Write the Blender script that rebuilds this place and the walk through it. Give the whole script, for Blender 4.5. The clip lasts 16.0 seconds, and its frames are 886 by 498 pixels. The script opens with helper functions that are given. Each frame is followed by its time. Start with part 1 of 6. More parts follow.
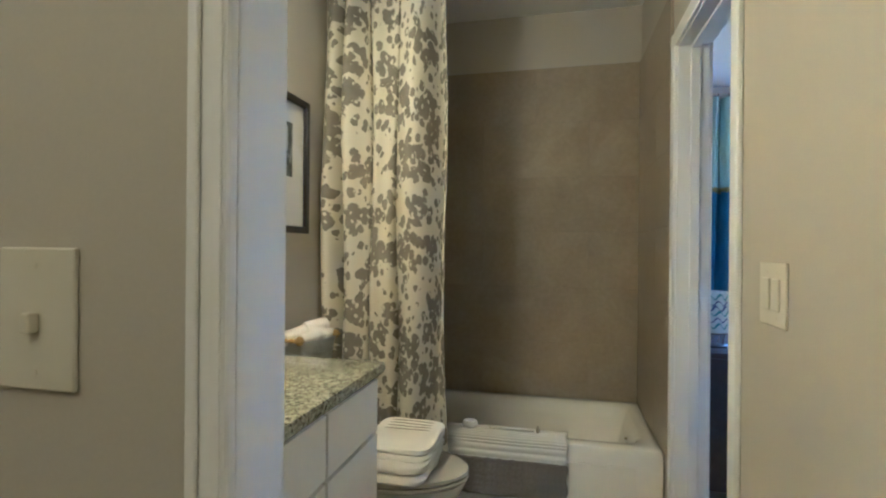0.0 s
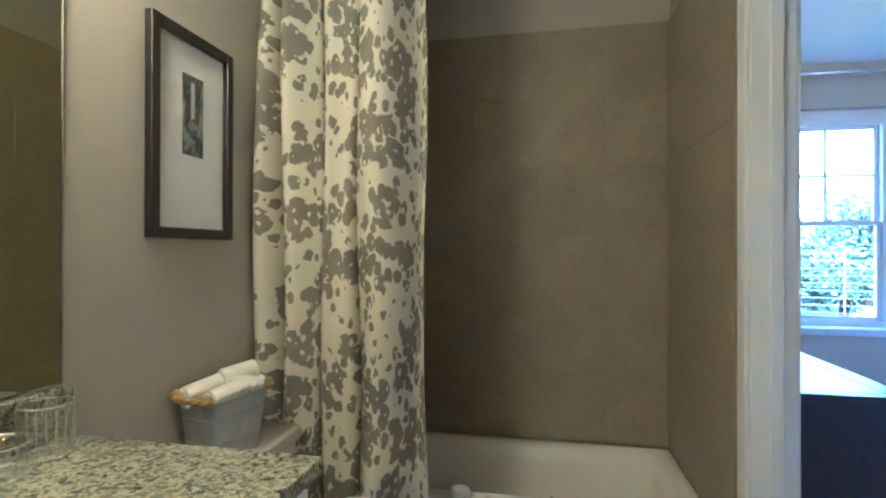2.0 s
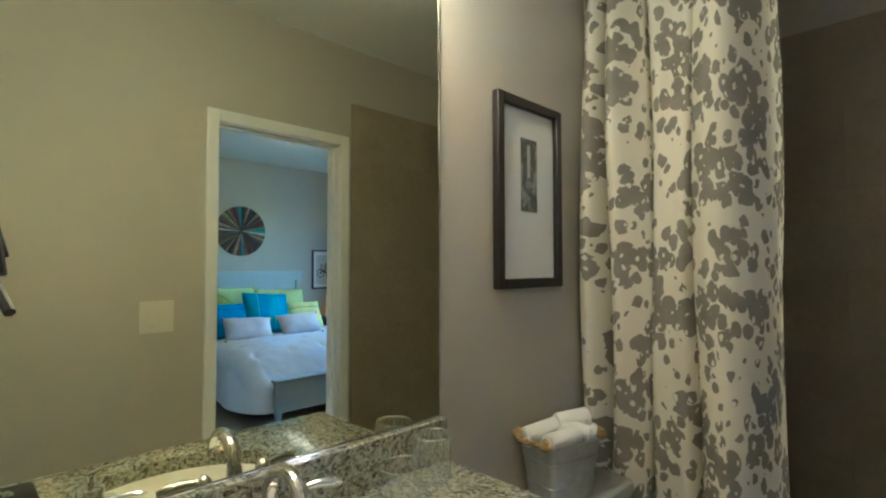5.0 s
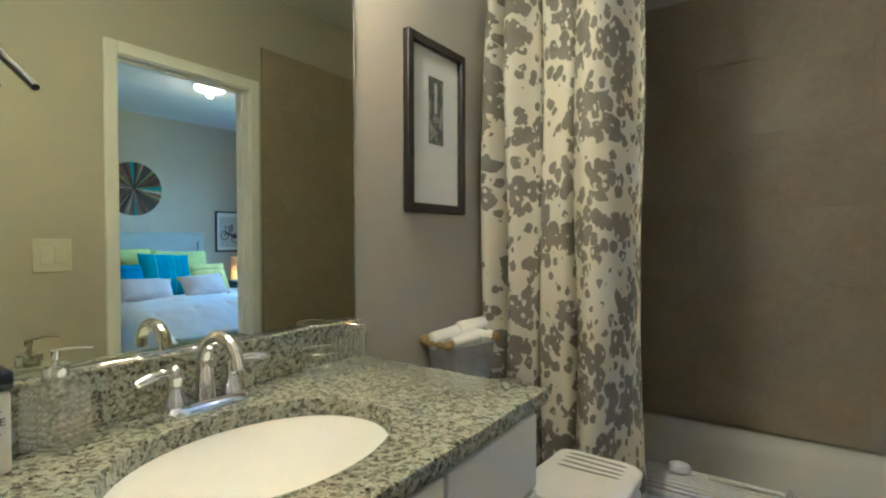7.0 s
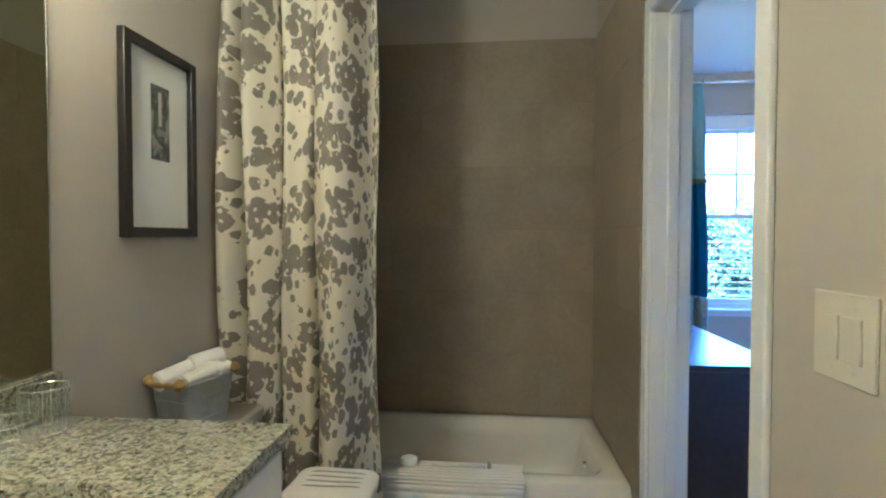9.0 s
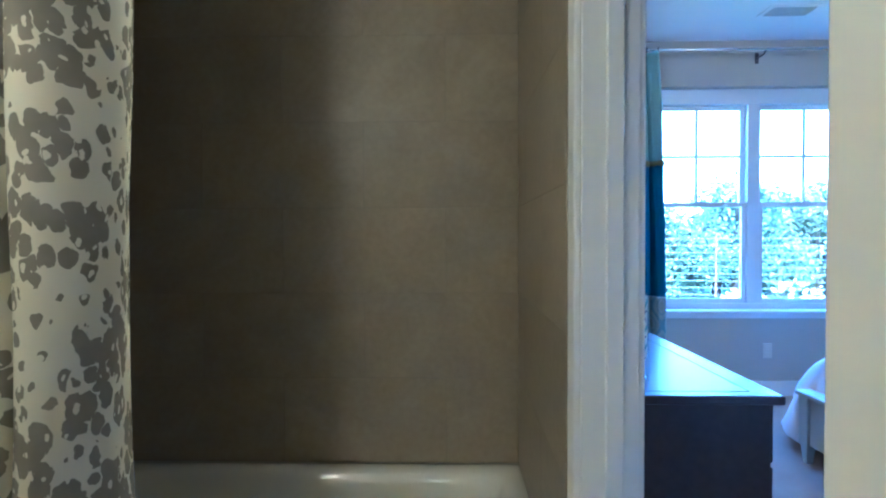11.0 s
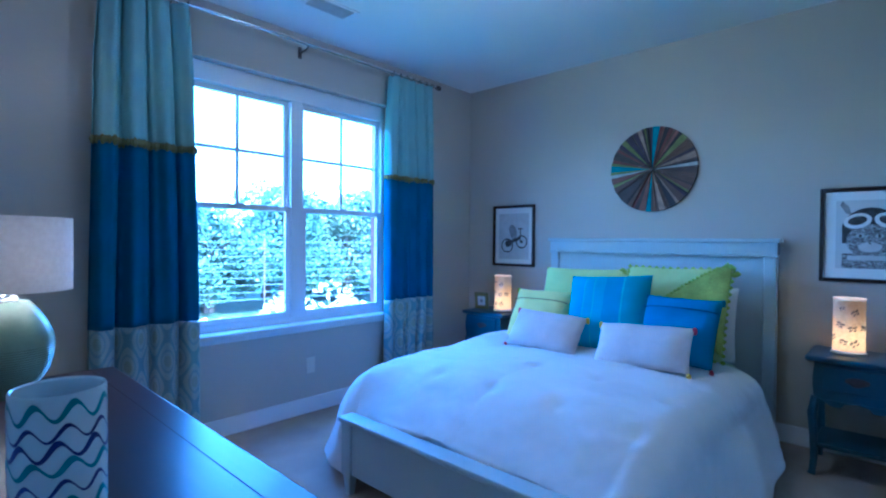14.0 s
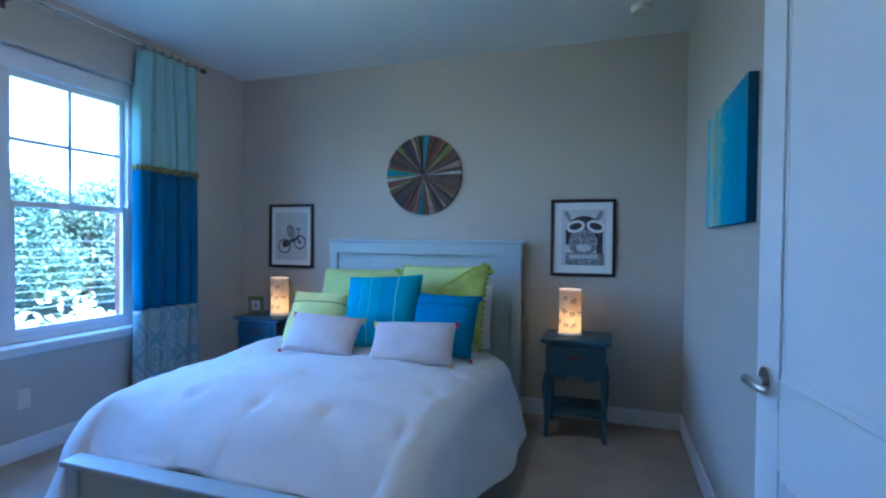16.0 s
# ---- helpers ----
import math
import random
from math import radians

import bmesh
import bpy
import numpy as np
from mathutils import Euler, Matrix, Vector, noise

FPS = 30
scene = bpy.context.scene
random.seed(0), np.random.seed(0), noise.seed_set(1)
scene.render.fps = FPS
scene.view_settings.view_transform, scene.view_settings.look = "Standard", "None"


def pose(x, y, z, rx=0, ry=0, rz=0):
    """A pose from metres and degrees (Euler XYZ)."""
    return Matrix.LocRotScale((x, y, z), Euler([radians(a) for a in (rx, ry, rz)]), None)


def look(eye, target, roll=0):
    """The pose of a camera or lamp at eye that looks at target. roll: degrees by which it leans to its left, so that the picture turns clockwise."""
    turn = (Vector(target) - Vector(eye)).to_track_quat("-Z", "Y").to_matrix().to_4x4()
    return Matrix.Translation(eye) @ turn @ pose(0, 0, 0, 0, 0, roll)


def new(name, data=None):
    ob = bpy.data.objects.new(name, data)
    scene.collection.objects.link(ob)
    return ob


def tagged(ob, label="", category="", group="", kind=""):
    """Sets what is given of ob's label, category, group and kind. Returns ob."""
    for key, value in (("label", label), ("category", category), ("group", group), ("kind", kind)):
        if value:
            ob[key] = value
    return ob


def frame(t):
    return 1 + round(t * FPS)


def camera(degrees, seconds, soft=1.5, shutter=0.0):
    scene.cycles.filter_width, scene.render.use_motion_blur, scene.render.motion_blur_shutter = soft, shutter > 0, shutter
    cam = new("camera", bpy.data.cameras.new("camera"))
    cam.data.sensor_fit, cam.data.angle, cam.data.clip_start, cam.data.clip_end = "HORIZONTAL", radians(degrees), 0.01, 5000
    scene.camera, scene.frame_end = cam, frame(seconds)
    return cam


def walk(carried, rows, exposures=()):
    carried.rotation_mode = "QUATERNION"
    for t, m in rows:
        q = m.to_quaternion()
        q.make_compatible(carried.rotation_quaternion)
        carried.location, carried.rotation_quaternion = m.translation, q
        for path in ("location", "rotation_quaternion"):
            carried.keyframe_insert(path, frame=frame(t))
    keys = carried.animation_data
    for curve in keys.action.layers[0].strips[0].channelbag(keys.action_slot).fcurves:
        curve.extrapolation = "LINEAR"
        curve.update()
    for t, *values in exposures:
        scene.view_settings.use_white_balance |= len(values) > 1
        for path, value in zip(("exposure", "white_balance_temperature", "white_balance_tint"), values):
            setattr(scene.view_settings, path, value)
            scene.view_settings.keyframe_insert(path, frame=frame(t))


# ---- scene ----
cam = camera(83.5, 16.0, soft=2.2)
PATH = [
    (0, (-0.102, 0.173, 1.236), (-0.554, 2.122, 1.235), 0.5),
    (0.5, (-0.144, 0.32, 1.228), (-0.518, 2.285, 1.224), 0.6),
    (1, (-0.186, 0.451, 1.243), (-0.513, 2.424, 1.237), 0.5),
    (1.5, (-0.202, 0.634, 1.265), (-0.519, 2.609, 1.249), 0.6),
    (2, (-0.221, 0.757, 1.265), (-0.609, 2.719, 1.27), 0.1),
    (2.5, (-0.266, 0.756, 1.332), (-0.946, 2.637, 1.323), 0.2),
    (3, (-0.278, 0.732, 1.398), (-1.275, 2.465, 1.455), 0.1),
    (5.5, (-0.292, 0.731, 1.319), (-1.723, 2.128, 1.359), -0.4),
    (6, (-0.274, 0.688, 1.265), (-1.667, 2.123, 1.225), -0.4),
    (6.5, (-0.232, 0.64, 1.221), (-1.538, 2.154, 1.18), -0.3),
    (7, (-0.195, 0.617, 1.208), (-1.339, 2.257, 1.169), -0.1),
    (7.5, (-0.153, 0.615, 1.236), (-0.983, 2.434, 1.177), 0.4),
    (8, (-0.163, 0.599, 1.264), (-0.694, 2.526, 1.211), 0.3),
    (8.5, (-0.165, 0.582, 1.282), (-0.482, 2.556, 1.236), 0.1),
    (9, (-0.186, 0.567, 1.296), (-0.374, 2.558, 1.249), 0.1),
    (9.5, (-0.15, 0.662, 1.284), (-0.281, 2.658, 1.237), -0.1),
    (12, (0.221, 1.704, 1.195), (0.425, 3.693, 1.17), -0.0),
    (12.5, (0.259, 1.846, 1.228), (0.854, 3.755, 1.202), 0.2),
    (13, (0.364, 1.914, 1.246), (1.332, 3.664, 1.214), 0.2),
    (13.5, (0.479, 1.952, 1.253), (1.737, 3.507, 1.221), 0.4),
    (14, (0.521, 1.991, 1.266), (1.986, 3.352, 1.235), 0.5),
    (14.5, (0.534, 1.983, 1.282), (2.154, 3.155, 1.251), 0.6),
    (15, (0.529, 1.998, 1.311), (2.266, 2.988, 1.272), 0.5),
    (15.5, (0.555, 1.969, 1.306), (2.373, 2.802, 1.267), 0.5),
    (16, (0.583, 1.949, 1.295), (2.478, 2.59, 1.261), 0.6),
]
walk(cam, [(t, look(eye, target, roll)) for t, eye, target, roll in PATH],
     [(0.0, 5.44, 4120, 12), (2.6, 5.42, 4000, 12), (5.3, 5.08, 4000, 12), (6.5, 5.28, 4000, 12), (8.0, 5.36, 4000, 12), (9.5, 5.36, 4000, 12),
      (12.0, 5.15, 3550, 10), (12.5, 5.05, 3550, 10), (13.0, 4.85, 3520, 10), (13.5, 4.85, 3500, 10), (14.1, 4.6, 3500, 10), (14.6, 4.52, 3550, 10), (16.0, 4.5, 4050, 10)])

# plan, in metres
WX, RX, BX = -1.165, 0.35, 0.46          # mirror wall, wall with the bedroom door, its bedroom face
TY, TF = 3.15, 2.44                      # tub back wall, tub front
EY0, EY1, EX = 0.53, 0.645, -0.397         # entry wall and its opening
DY0, DY1, DZ = 1.618, 2.270, 2.035       # bedroom door opening
CB, CM = 2.62, 2.74                      # ceilings
XE, YN, YS = 4.34, 5.18, 1.468           # bedroom walls
WX0, WX1, WZ0, WZ1 = 1.62, 3.275, 0.660, 2.392   # window opening
CT = 0.895                               # worktop height

# ---- light ----
world = bpy.data.worlds.new("sky")
scene.world = world
world.use_nodes = True
wn = world.node_tree
sky = wn.nodes.new("ShaderNodeTexSky")
sky.sky_type = "NISHITA"
sky.sun_disc = False
sky.sun_elevation, sky.sun_rotation = radians(52), radians(200)
wn.links.new(sky.outputs[0], wn.nodes["Background"].inputs[0])
wn.nodes["Background"].inputs[1].default_value = 0.15


def lamp(name, kind, energy, color, where, size=0.1):
    li = bpy.data.lights.new(name, kind)
    li.energy, li.color = energy, color
    if kind == "SUN":
        li.angle = radians(0.5)
    elif kind == "AREA":
        li.size = size
    else:
        li.shadow_soft_size = size
    ob = new(name, li)
    ob.matrix_basis = where
    return ob


lamp("sun", "SUN", 1.9, (1, 0.95, 0.87), look((0, -6, 12), (1.2, 4, 0)))
WARM = (1.0, 0.70, 0.24)
for k in range(3):
    lamp("vanity_bulb", "POINT", 0.22, WARM, pose(-1.02, 0.86 + 0.26 * k, 2.105), 0.035)
# fill lamp added in the unseen hall to brighten the entry wall
lamp("hall_fill_bulb", "POINT", 0.33, WARM, pose(-0.45, -0.5, 2.35), 0.1)
lamp("bedroom_bulb", "POINT", 0.6, (1, 0.72, 0.42), pose(2.63, 3.375, 2.655), 0.03)
lamp("dresser_bulb", "POINT", 0.28, (1, 0.66, 0.36), pose(0.73, 4.14, 1.21), 0.03)
for y in (2.21, 4.595):
    lamp("night_bulb", "POINT", 0.048, (1, 0.58, 0.20), pose(4.11, y, 0.745), 0.02)

# ---- materials ----


def nodes_of(name):
    m = bpy.data.materials.new(name)
    m.use_nodes = True
    nt = m.node_tree
    return m, nt, nt.nodes["Principled BSDF"]


def texco(nt, kind="Object", scale=(1, 1, 1)):
    tc, mp = nt.nodes.new("ShaderNodeTexCoord"), nt.nodes.new("ShaderNodeMapping")
    mp.inputs["Scale"].default_value = scale
    nt.links.new(tc.outputs[kind], mp.inputs[0])
    return mp.outputs[0]


def noise_tex(nt, co, scale, detail=4, rough=0.55, distort=0.0):
    n = nt.nodes.new("ShaderNodeTexNoise")
    n.inputs["Scale"].default_value, n.inputs["Detail"].default_value = scale, detail
    n.inputs["Roughness"].default_value, n.inputs["Distortion"].default_value = rough, distort
    nt.links.new(co, n.inputs["Vector"])
    return n.outputs["Fac"]


def ramp(nt, fac, stops, interp="LINEAR"):
    r = nt.nodes.new("ShaderNodeValToRGB")
    r.color_ramp.interpolation = interp
    el = r.color_ramp.elements
    while len(el) < len(stops):
        el.new(0.5)
    for e, (p, c) in zip(el, stops):
        e.position, e.color = p, (*c, 1)
    nt.links.new(fac, r.inputs[0])
    return r.outputs[0]


def math_node(nt, op, a, b=0.0):
    n = nt.nodes.new("ShaderNodeMath")
    n.operation = op
    for k, v in enumerate((a, b)):
        if hasattr(v, "is_linked"):
            nt.links.new(v, n.inputs[k])
        else:
            n.inputs[k].default_value = v
    return n.outputs[0]


def mix(nt, fac, a, b, mode="MIX"):
    n = nt.nodes.new("ShaderNodeMix")
    n.data_type, n.blend_type = "RGBA", mode
    for k, v in ((0, fac), (6, a), (7, b)):
        if hasattr(v, "is_linked"):
            nt.links.new(v, n.inputs[k])
        else:
            n.inputs[k].default_value = v if k == 0 else (*v, 1)
    return n.outputs[2]


def bump(nt, bsdf, height, strength, distance=0.002):
    b = nt.nodes.new("ShaderNodeBump")
    b.inputs["Strength"].default_value, b.inputs["Distance"].default_value = strength, distance
    nt.links.new(height, b.inputs["Height"])
    nt.links.new(b.outputs[0], bsdf.inputs["Normal"])


def plain(name, col, rough=0.5, vary=0.08, scale=3.0, grain=60.0, relief=0.15, metal=0.0, stretch=(1, 1, 1), coat=0.0):
    """Colour with broad and fine variation, roughness wear and a fine relief."""
    m, nt, b = nodes_of(name)
    co = texco(nt, "Object", stretch)
    broad, fine = noise_tex(nt, co, scale, 3), noise_tex(nt, co, grain, 3)
    dark = tuple(c * (1 - vary * 2) for c in col)
    light = tuple(min(1, c * (1 + vary)) for c in col)
    c1 = ramp(nt, broad, [(0.3, dark), (0.7, light)])
    c2 = mix(nt, 0.35, c1, ramp(nt, fine, [(0.3, dark), (0.7, light)]))
    nt.links.new(c2, b.inputs["Base Color"])
    nt.links.new(math_node(nt, "ADD", math_node(nt, "MULTIPLY", broad, 0.2 * rough), rough * 0.9), b.inputs["Roughness"])
    b.inputs["Metallic"].default_value = metal
    b.inputs["Coat Weight"].default_value = coat
    if relief:
        bump(nt, b, fine, relief)
    return m


wall_paint = plain("wall_paint", (0.486, 0.448, 0.378), 0.6, 0.03, 1.2, 220, 0.12)
ceiling_paint = plain("ceiling_paint", (0.83, 0.82, 0.79), 0.8, 0.02, 1.0, 160, 0.3)
trim_white = plain("trim_white", (0.79, 0.78, 0.77), 0.55, 0.012, 1.0, 25, 0.0)
door_white = plain("door_white", (0.80, 0.79, 0.77), 0.35, 0.02, 2.0, 90, 0.04)
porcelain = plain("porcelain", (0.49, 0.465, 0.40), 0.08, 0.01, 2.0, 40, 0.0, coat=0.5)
# porcelain darkened in colour for the basin, offsetting the strong vanity bulbs above
basin_glaze = plain("darkened_basin_glaze", (0.29, 0.28, 0.235), 0.10, 0.02, 2.0, 40, 0.0, coat=0.4)
acrylic = plain("tub_enamel", (0.80, 0.77, 0.70), 0.13, 0.015, 2.0, 40, 0.0, coat=0.4)
chrome = plain("chrome", (0.82, 0.82, 0.83), 0.07, 0.02, 4, 50, 0.0, metal=1)
nickel = plain("brushed_nickel", (0.62, 0.60, 0.57), 0.24, 0.05, 4, 120, 0.03, metal=1)
pewter = plain("dark_metal", (0.12, 0.11, 0.11), 0.4, 0.1, 6, 90, 0.1, metal=1)
galvanised = plain("galvanised_metal", (0.46, 0.47, 0.48), 0.42, 0.12, 14, 60, 0.1, metal=0.8)
cabinet_white = plain("cabinet_white", (0.76, 0.75, 0.71), 0.38, 0.02, 2, 90, 0.04)
gap_dark = plain("gap_dark", (0.05, 0.045, 0.04), 0.8, 0.05)
terry = plain("white_terry", (0.80, 0.78, 0.74), 0.95, 0.04, 6, 420, 0.9)
stripe_grey = plain("grey_stripe", (0.30, 0.28, 0.27), 0.95, 0.05, 6, 400, 0.8)
waffle = plain("grey_waffle", (0.24, 0.22, 0.20), 0.95, 0.08, 6, 300, 0.9)
black_wood = plain("black_wood", (0.018, 0.013, 0.012), 0.35, 0.15, 4, 80, 0.1, stretch=(1, 1, 6))
espresso = plain("espresso_wood", (0.045, 0.028, 0.022), 0.30, 0.2, 3, 60, 0.04, stretch=(10, 1, 10))
paper = plain("mat_board", (0.78, 0.78, 0.77), 0.85, 0.015, 3, 150, 0.05)
ink = plain("grey_ink", (0.06, 0.06, 0.065), 0.8, 0.4, 18, 60, 0.0)
ink_mid = plain("mid_ink", (0.30, 0.30, 0.31), 0.8, 0.25, 18, 60, 0.0)
ink_light = plain("light_ink", (0.58, 0.58, 0.58), 0.8, 0.08, 18, 60, 0.0)
rope = plain("rope", (0.31, 0.22, 0.07), 0.9, 0.2, 20, 200, 0.8)
twig = plain("brown_twig", (0.014, 0.010, 0.008), 0.38, 0.25, 10, 90, 0.5, stretch=(1, 1, 0.3))
carpet = plain("carpet", (0.40, 0.33, 0.26), 0.97, 0.10, 4, 300, 1.0)
bath_floor = plain("floor_tile", (0.36, 0.33, 0.29), 0.4, 0.08, 5, 60, 0.1)
grey_blue_paint = plain("grey_blue_paint", (0.47, 0.53, 0.55), 0.45, 0.04, 3, 80, 0.06)
teal_paint = plain("teal_paint", (0.034, 0.092, 0.15), 0.42, 0.12, 4, 70, 0.1)
comforter_white = plain("comforter_cotton", (0.78, 0.78, 0.79), 0.9, 0.03, 4, 240, 0.4)
sheet_green = plain("pale_green_cotton", (0.55, 0.64, 0.42), 0.9, 0.05, 5, 240, 0.4)
sham_lime = plain("pale_lime_cotton", (0.56, 0.66, 0.24), 0.92, 0.06, 6, 200, 0.6)
lime = plain("lime_cotton", (0.42, 0.55, 0.08), 0.92, 0.08, 6, 240, 0.6)
lime_knit = plain("lime_knit", (0.45, 0.54, 0.10), 0.95, 0.2, 10, 90, 1.0)
lime_light = plain("yellow_green_cotton", (0.70, 0.69, 0.24), 0.92, 0.06, 6, 240, 0.5)
turquoise = plain("turquoise_cotton", (0.02, 0.32, 0.50), 0.9, 0.08, 6, 240, 0.5)
bright_blue = plain("bright_blue_cotton", (0.012, 0.19, 0.37), 0.9, 0.08, 6, 240, 0.5)
blush = plain("pale_blush_linen", (0.60, 0.54, 0.53), 0.95, 0.07, 9, 190, 1.0)
red_yarn = plain("red_yarn", (0.45, 0.05, 0.10), 0.9, 0.1)
yellow_yarn = plain("yellow_yarn", (0.65, 0.48, 0.05), 0.9, 0.1)
pillow_white = plain("white_cotton", (0.78, 0.78, 0.78), 0.9, 0.03, 5, 240, 0.4)
aqua_cloth = plain("aqua_linen", (0.30, 0.47, 0.48), 0.9, 0.06, 4, 260, 0.4)
blue_cloth = plain("deep_blue_linen", (0.025, 0.12, 0.24), 0.9, 0.1, 4, 260, 0.4)
tassel_olive = plain("olive_tassel", (0.22, 0.21, 0.08), 0.95, 0.2, 10, 200, 0.8)
celadon = plain("celadon_glaze", (0.26, 0.34, 0.24), 0.25, 0.08, 5, 60, 0.1, coat=0.4)
teal_ink = plain("teal_glaze", (0.04, 0.28, 0.33), 0.3, 0.06, 6, 60, 0.02)
navy_ink = plain("navy_glaze", (0.01, 0.03, 0.22), 0.3, 0.06, 6, 60, 0.02)
frost = plain("milk_glass", (0.70, 0.76, 0.78), 0.25, 0.02, 3, 60, 0.02)
plate_white = plain("switch_plastic", (0.64, 0.60, 0.50), 0.35, 0.01, 3, 60, 0.0)
tin_white = plain("tin_enamel", (0.72, 0.71, 0.70), 0.35, 0.03, 5, 60, 0.03)
black_lid = plain("black_enamel", (0.012, 0.011, 0.011), 0.25, 0.1, 5, 60, 0.03)
vinyl = plain("vinyl_window", (0.74, 0.75, 0.76), 0.35, 0.02, 3, 60, 0.02)
brick_ext = plain("outer_brick", (0.22, 0.10, 0.07), 0.9, 0.2, 12, 90, 0.5)
bark = plain("bark", (0.12, 0.09, 0.06), 0.95, 0.25, 6, 40, 0.8)
lawn = plain("lawn", (0.10, 0.15, 0.05), 0.95, 0.3, 0.8, 30, 0.5)
rail_white = plain("painted_rail", (0.11, 0.13, 0.14), 0.5, 0.03)
canvas_edge = plain("canvas_edge", (0.015, 0.10, 0.20), 0.7, 0.1)


def leaf_material(name, low, high):
    m, nt, b = nodes_of(name)
    g = nt.nodes.new("ShaderNodeNewGeometry")
    c = ramp(nt, g.outputs["Random Per Island"], [(0.0, low), (1.0, high)])
    nt.links.new(c, b.inputs["Base Color"])
    b.inputs["Roughness"].default_value = 0.5
    b.inputs["Transmission Weight"].default_value = 0.0
    return m


leaf = leaf_material("leaf", (0.04, 0.07, 0.045), (0.09, 0.135, 0.085))
# shrub leaves near white: the sun's glare is put into their colour
leaf_pale = leaf_material("sun_glare_leaf", (0.45, 0.47, 0.40), (0.85, 0.85, 0.80))
leaf_light = leaf_material("light_leaf", (0.06, 0.09, 0.05), (0.15, 0.19, 0.11))

# tile: taupe, cloudy, each with its own tone
tile_taupe, nt, b = nodes_of("taupe_tile")
co = texco(nt, "Object")
oi = nt.nodes.new("ShaderNodeObjectInfo")
va = nt.nodes.new("ShaderNodeVectorMath")
va.operation = "ADD"
nt.links.new(co, va.inputs[0])
sc = nt.nodes.new("ShaderNodeVectorMath")
sc.operation = "SCALE"
sc.inputs[0].default_value = (7, 13, 5)
nt.links.new(oi.outputs["Random"], sc.inputs["Scale"])
nt.links.new(sc.outputs[0], va.inputs[1])
cloud = noise_tex(nt, va.outputs[0], 3.0, 6, 0.6, 0.8)
speck = noise_tex(nt, va.outputs[0], 40, 3)
tone = mix(nt, 0.25, ramp(nt, cloud, [(0.25, (0.278, 0.228, 0.153)), (0.55, (0.338, 0.282, 0.194)), (0.8, (0.418, 0.355, 0.248))]),
           ramp(nt, speck, [(0.3, (0.253, 0.208, 0.152)), (0.7, (0.41, 0.346, 0.255))]))
shift = mix(nt, 1.0, tone, ramp(nt, oi.outputs["Random"], [(0, (0.95, 0.95, 0.95)), (1, (1.04, 1.04, 1.03))]), "MULTIPLY")
nt.links.new(shift, b.inputs["Base Color"])
nt.links.new(math_node(nt, "ADD", math_node(nt, "MULTIPLY", cloud, 0.25), 0.30), b.inputs["Roughness"])
bump(nt, b, cloud, 0.15, 0.003)
grout = plain("grout", (0.27, 0.23, 0.18), 0.9, 0.05)


def granite(name):
    m, nt, b = nodes_of(name)
    co = texco(nt, "Object")
    wob = noise_tex(nt, co, 60, 3)
    v1 = nt.nodes.new("ShaderNodeTexVoronoi")
    v1.inputs["Scale"].default_value = 145
    v2 = nt.nodes.new("ShaderNodeTexVoronoi")
    v2.inputs["Scale"].default_value = 300
    add = nt.nodes.new("ShaderNodeVectorMath")
    add.operation = "ADD"
    cw = nt.nodes.new("ShaderNodeCombineXYZ")
    w2 = math_node(nt, "MULTIPLY", wob, 0.02)
    for k in range(3):
        nt.links.new(w2, cw.inputs[k])
    nt.links.new(co, add.inputs[0])
    nt.links.new(cw.outputs[0], add.inputs[1])
    for v in (v1, v2):
        nt.links.new(add.outputs[0], v.inputs["Vector"])
    s1 = nt.nodes.new("ShaderNodeSeparateColor")
    s2 = nt.nodes.new("ShaderNodeSeparateColor")
    nt.links.new(v1.outputs["Color"], s1.inputs[0])
    nt.links.new(v2.outputs["Color"], s2.inputs[0])
    g = lambda *c: tuple(x * 0.72 for x in c)
    a = ramp(nt, s1.outputs[0], [(0, g(0.03, 0.028, 0.022)), (0.13, g(0.15, 0.14, 0.10)), (0.30, g(0.36, 0.35, 0.25)),
                                 (0.55, g(0.57, 0.57, 0.43)), (0.8, g(0.65, 0.65, 0.52))], "CONSTANT")
    c = ramp(nt, s2.outputs[1], [(0, g(0.04, 0.035, 0.03)), (0.2, g(0.28, 0.27, 0.19)), (0.5, g(0.52, 0.52, 0.39)), (0.8, g(0.63, 0.63, 0.52))], "CONSTANT")
    nt.links.new(mix(nt, 0.4, a, c), b.inputs["Base Color"])
    b.inputs["Roughness"].default_value = 0.14
    return m


granite_top = granite("speckled_granite")

mirror_glass, nt, b = nodes_of("mirror_silver")
b.inputs["Metallic"].default_value, b.inputs["Roughness"].default_value = 1.0, 0.0
b.inputs["Base Color"].default_value = (0.715, 0.718, 0.505, 1)


def glass_material(name, painted_glint, gloss=0.13):
    """Thin clear glass: mostly clear, with gloss and a little pale diffuse that paints in bright ribs and edges."""
    m, nt, b = nodes_of(name)
    tr, gl, df = nt.nodes.new("ShaderNodeBsdfTransparent"), nt.nodes.new("ShaderNodeBsdfGlossy"), nt.nodes.new("ShaderNodeBsdfDiffuse")
    tr.inputs[0].default_value, gl.inputs["Roughness"].default_value, df.inputs[0].default_value = (0.99, 1.0, 0.99, 1), 0.04, (0.86, 0.83, 0.75, 1)
    m1, m2 = nt.nodes.new("ShaderNodeMixShader"), nt.nodes.new("ShaderNodeMixShader")
    m1.inputs[0].default_value, m2.inputs[0].default_value = painted_glint, gloss
    nt.links.new(tr.outputs[0], m1.inputs[1])
    nt.links.new(df.outputs[0], m1.inputs[2])
    nt.links.new(m1.outputs[0], m2.inputs[1])
    nt.links.new(gl.outputs[0], m2.inputs[2])
    nt.links.new(m2.outputs[0], nt.nodes["Material Output"].inputs[0])
    return m


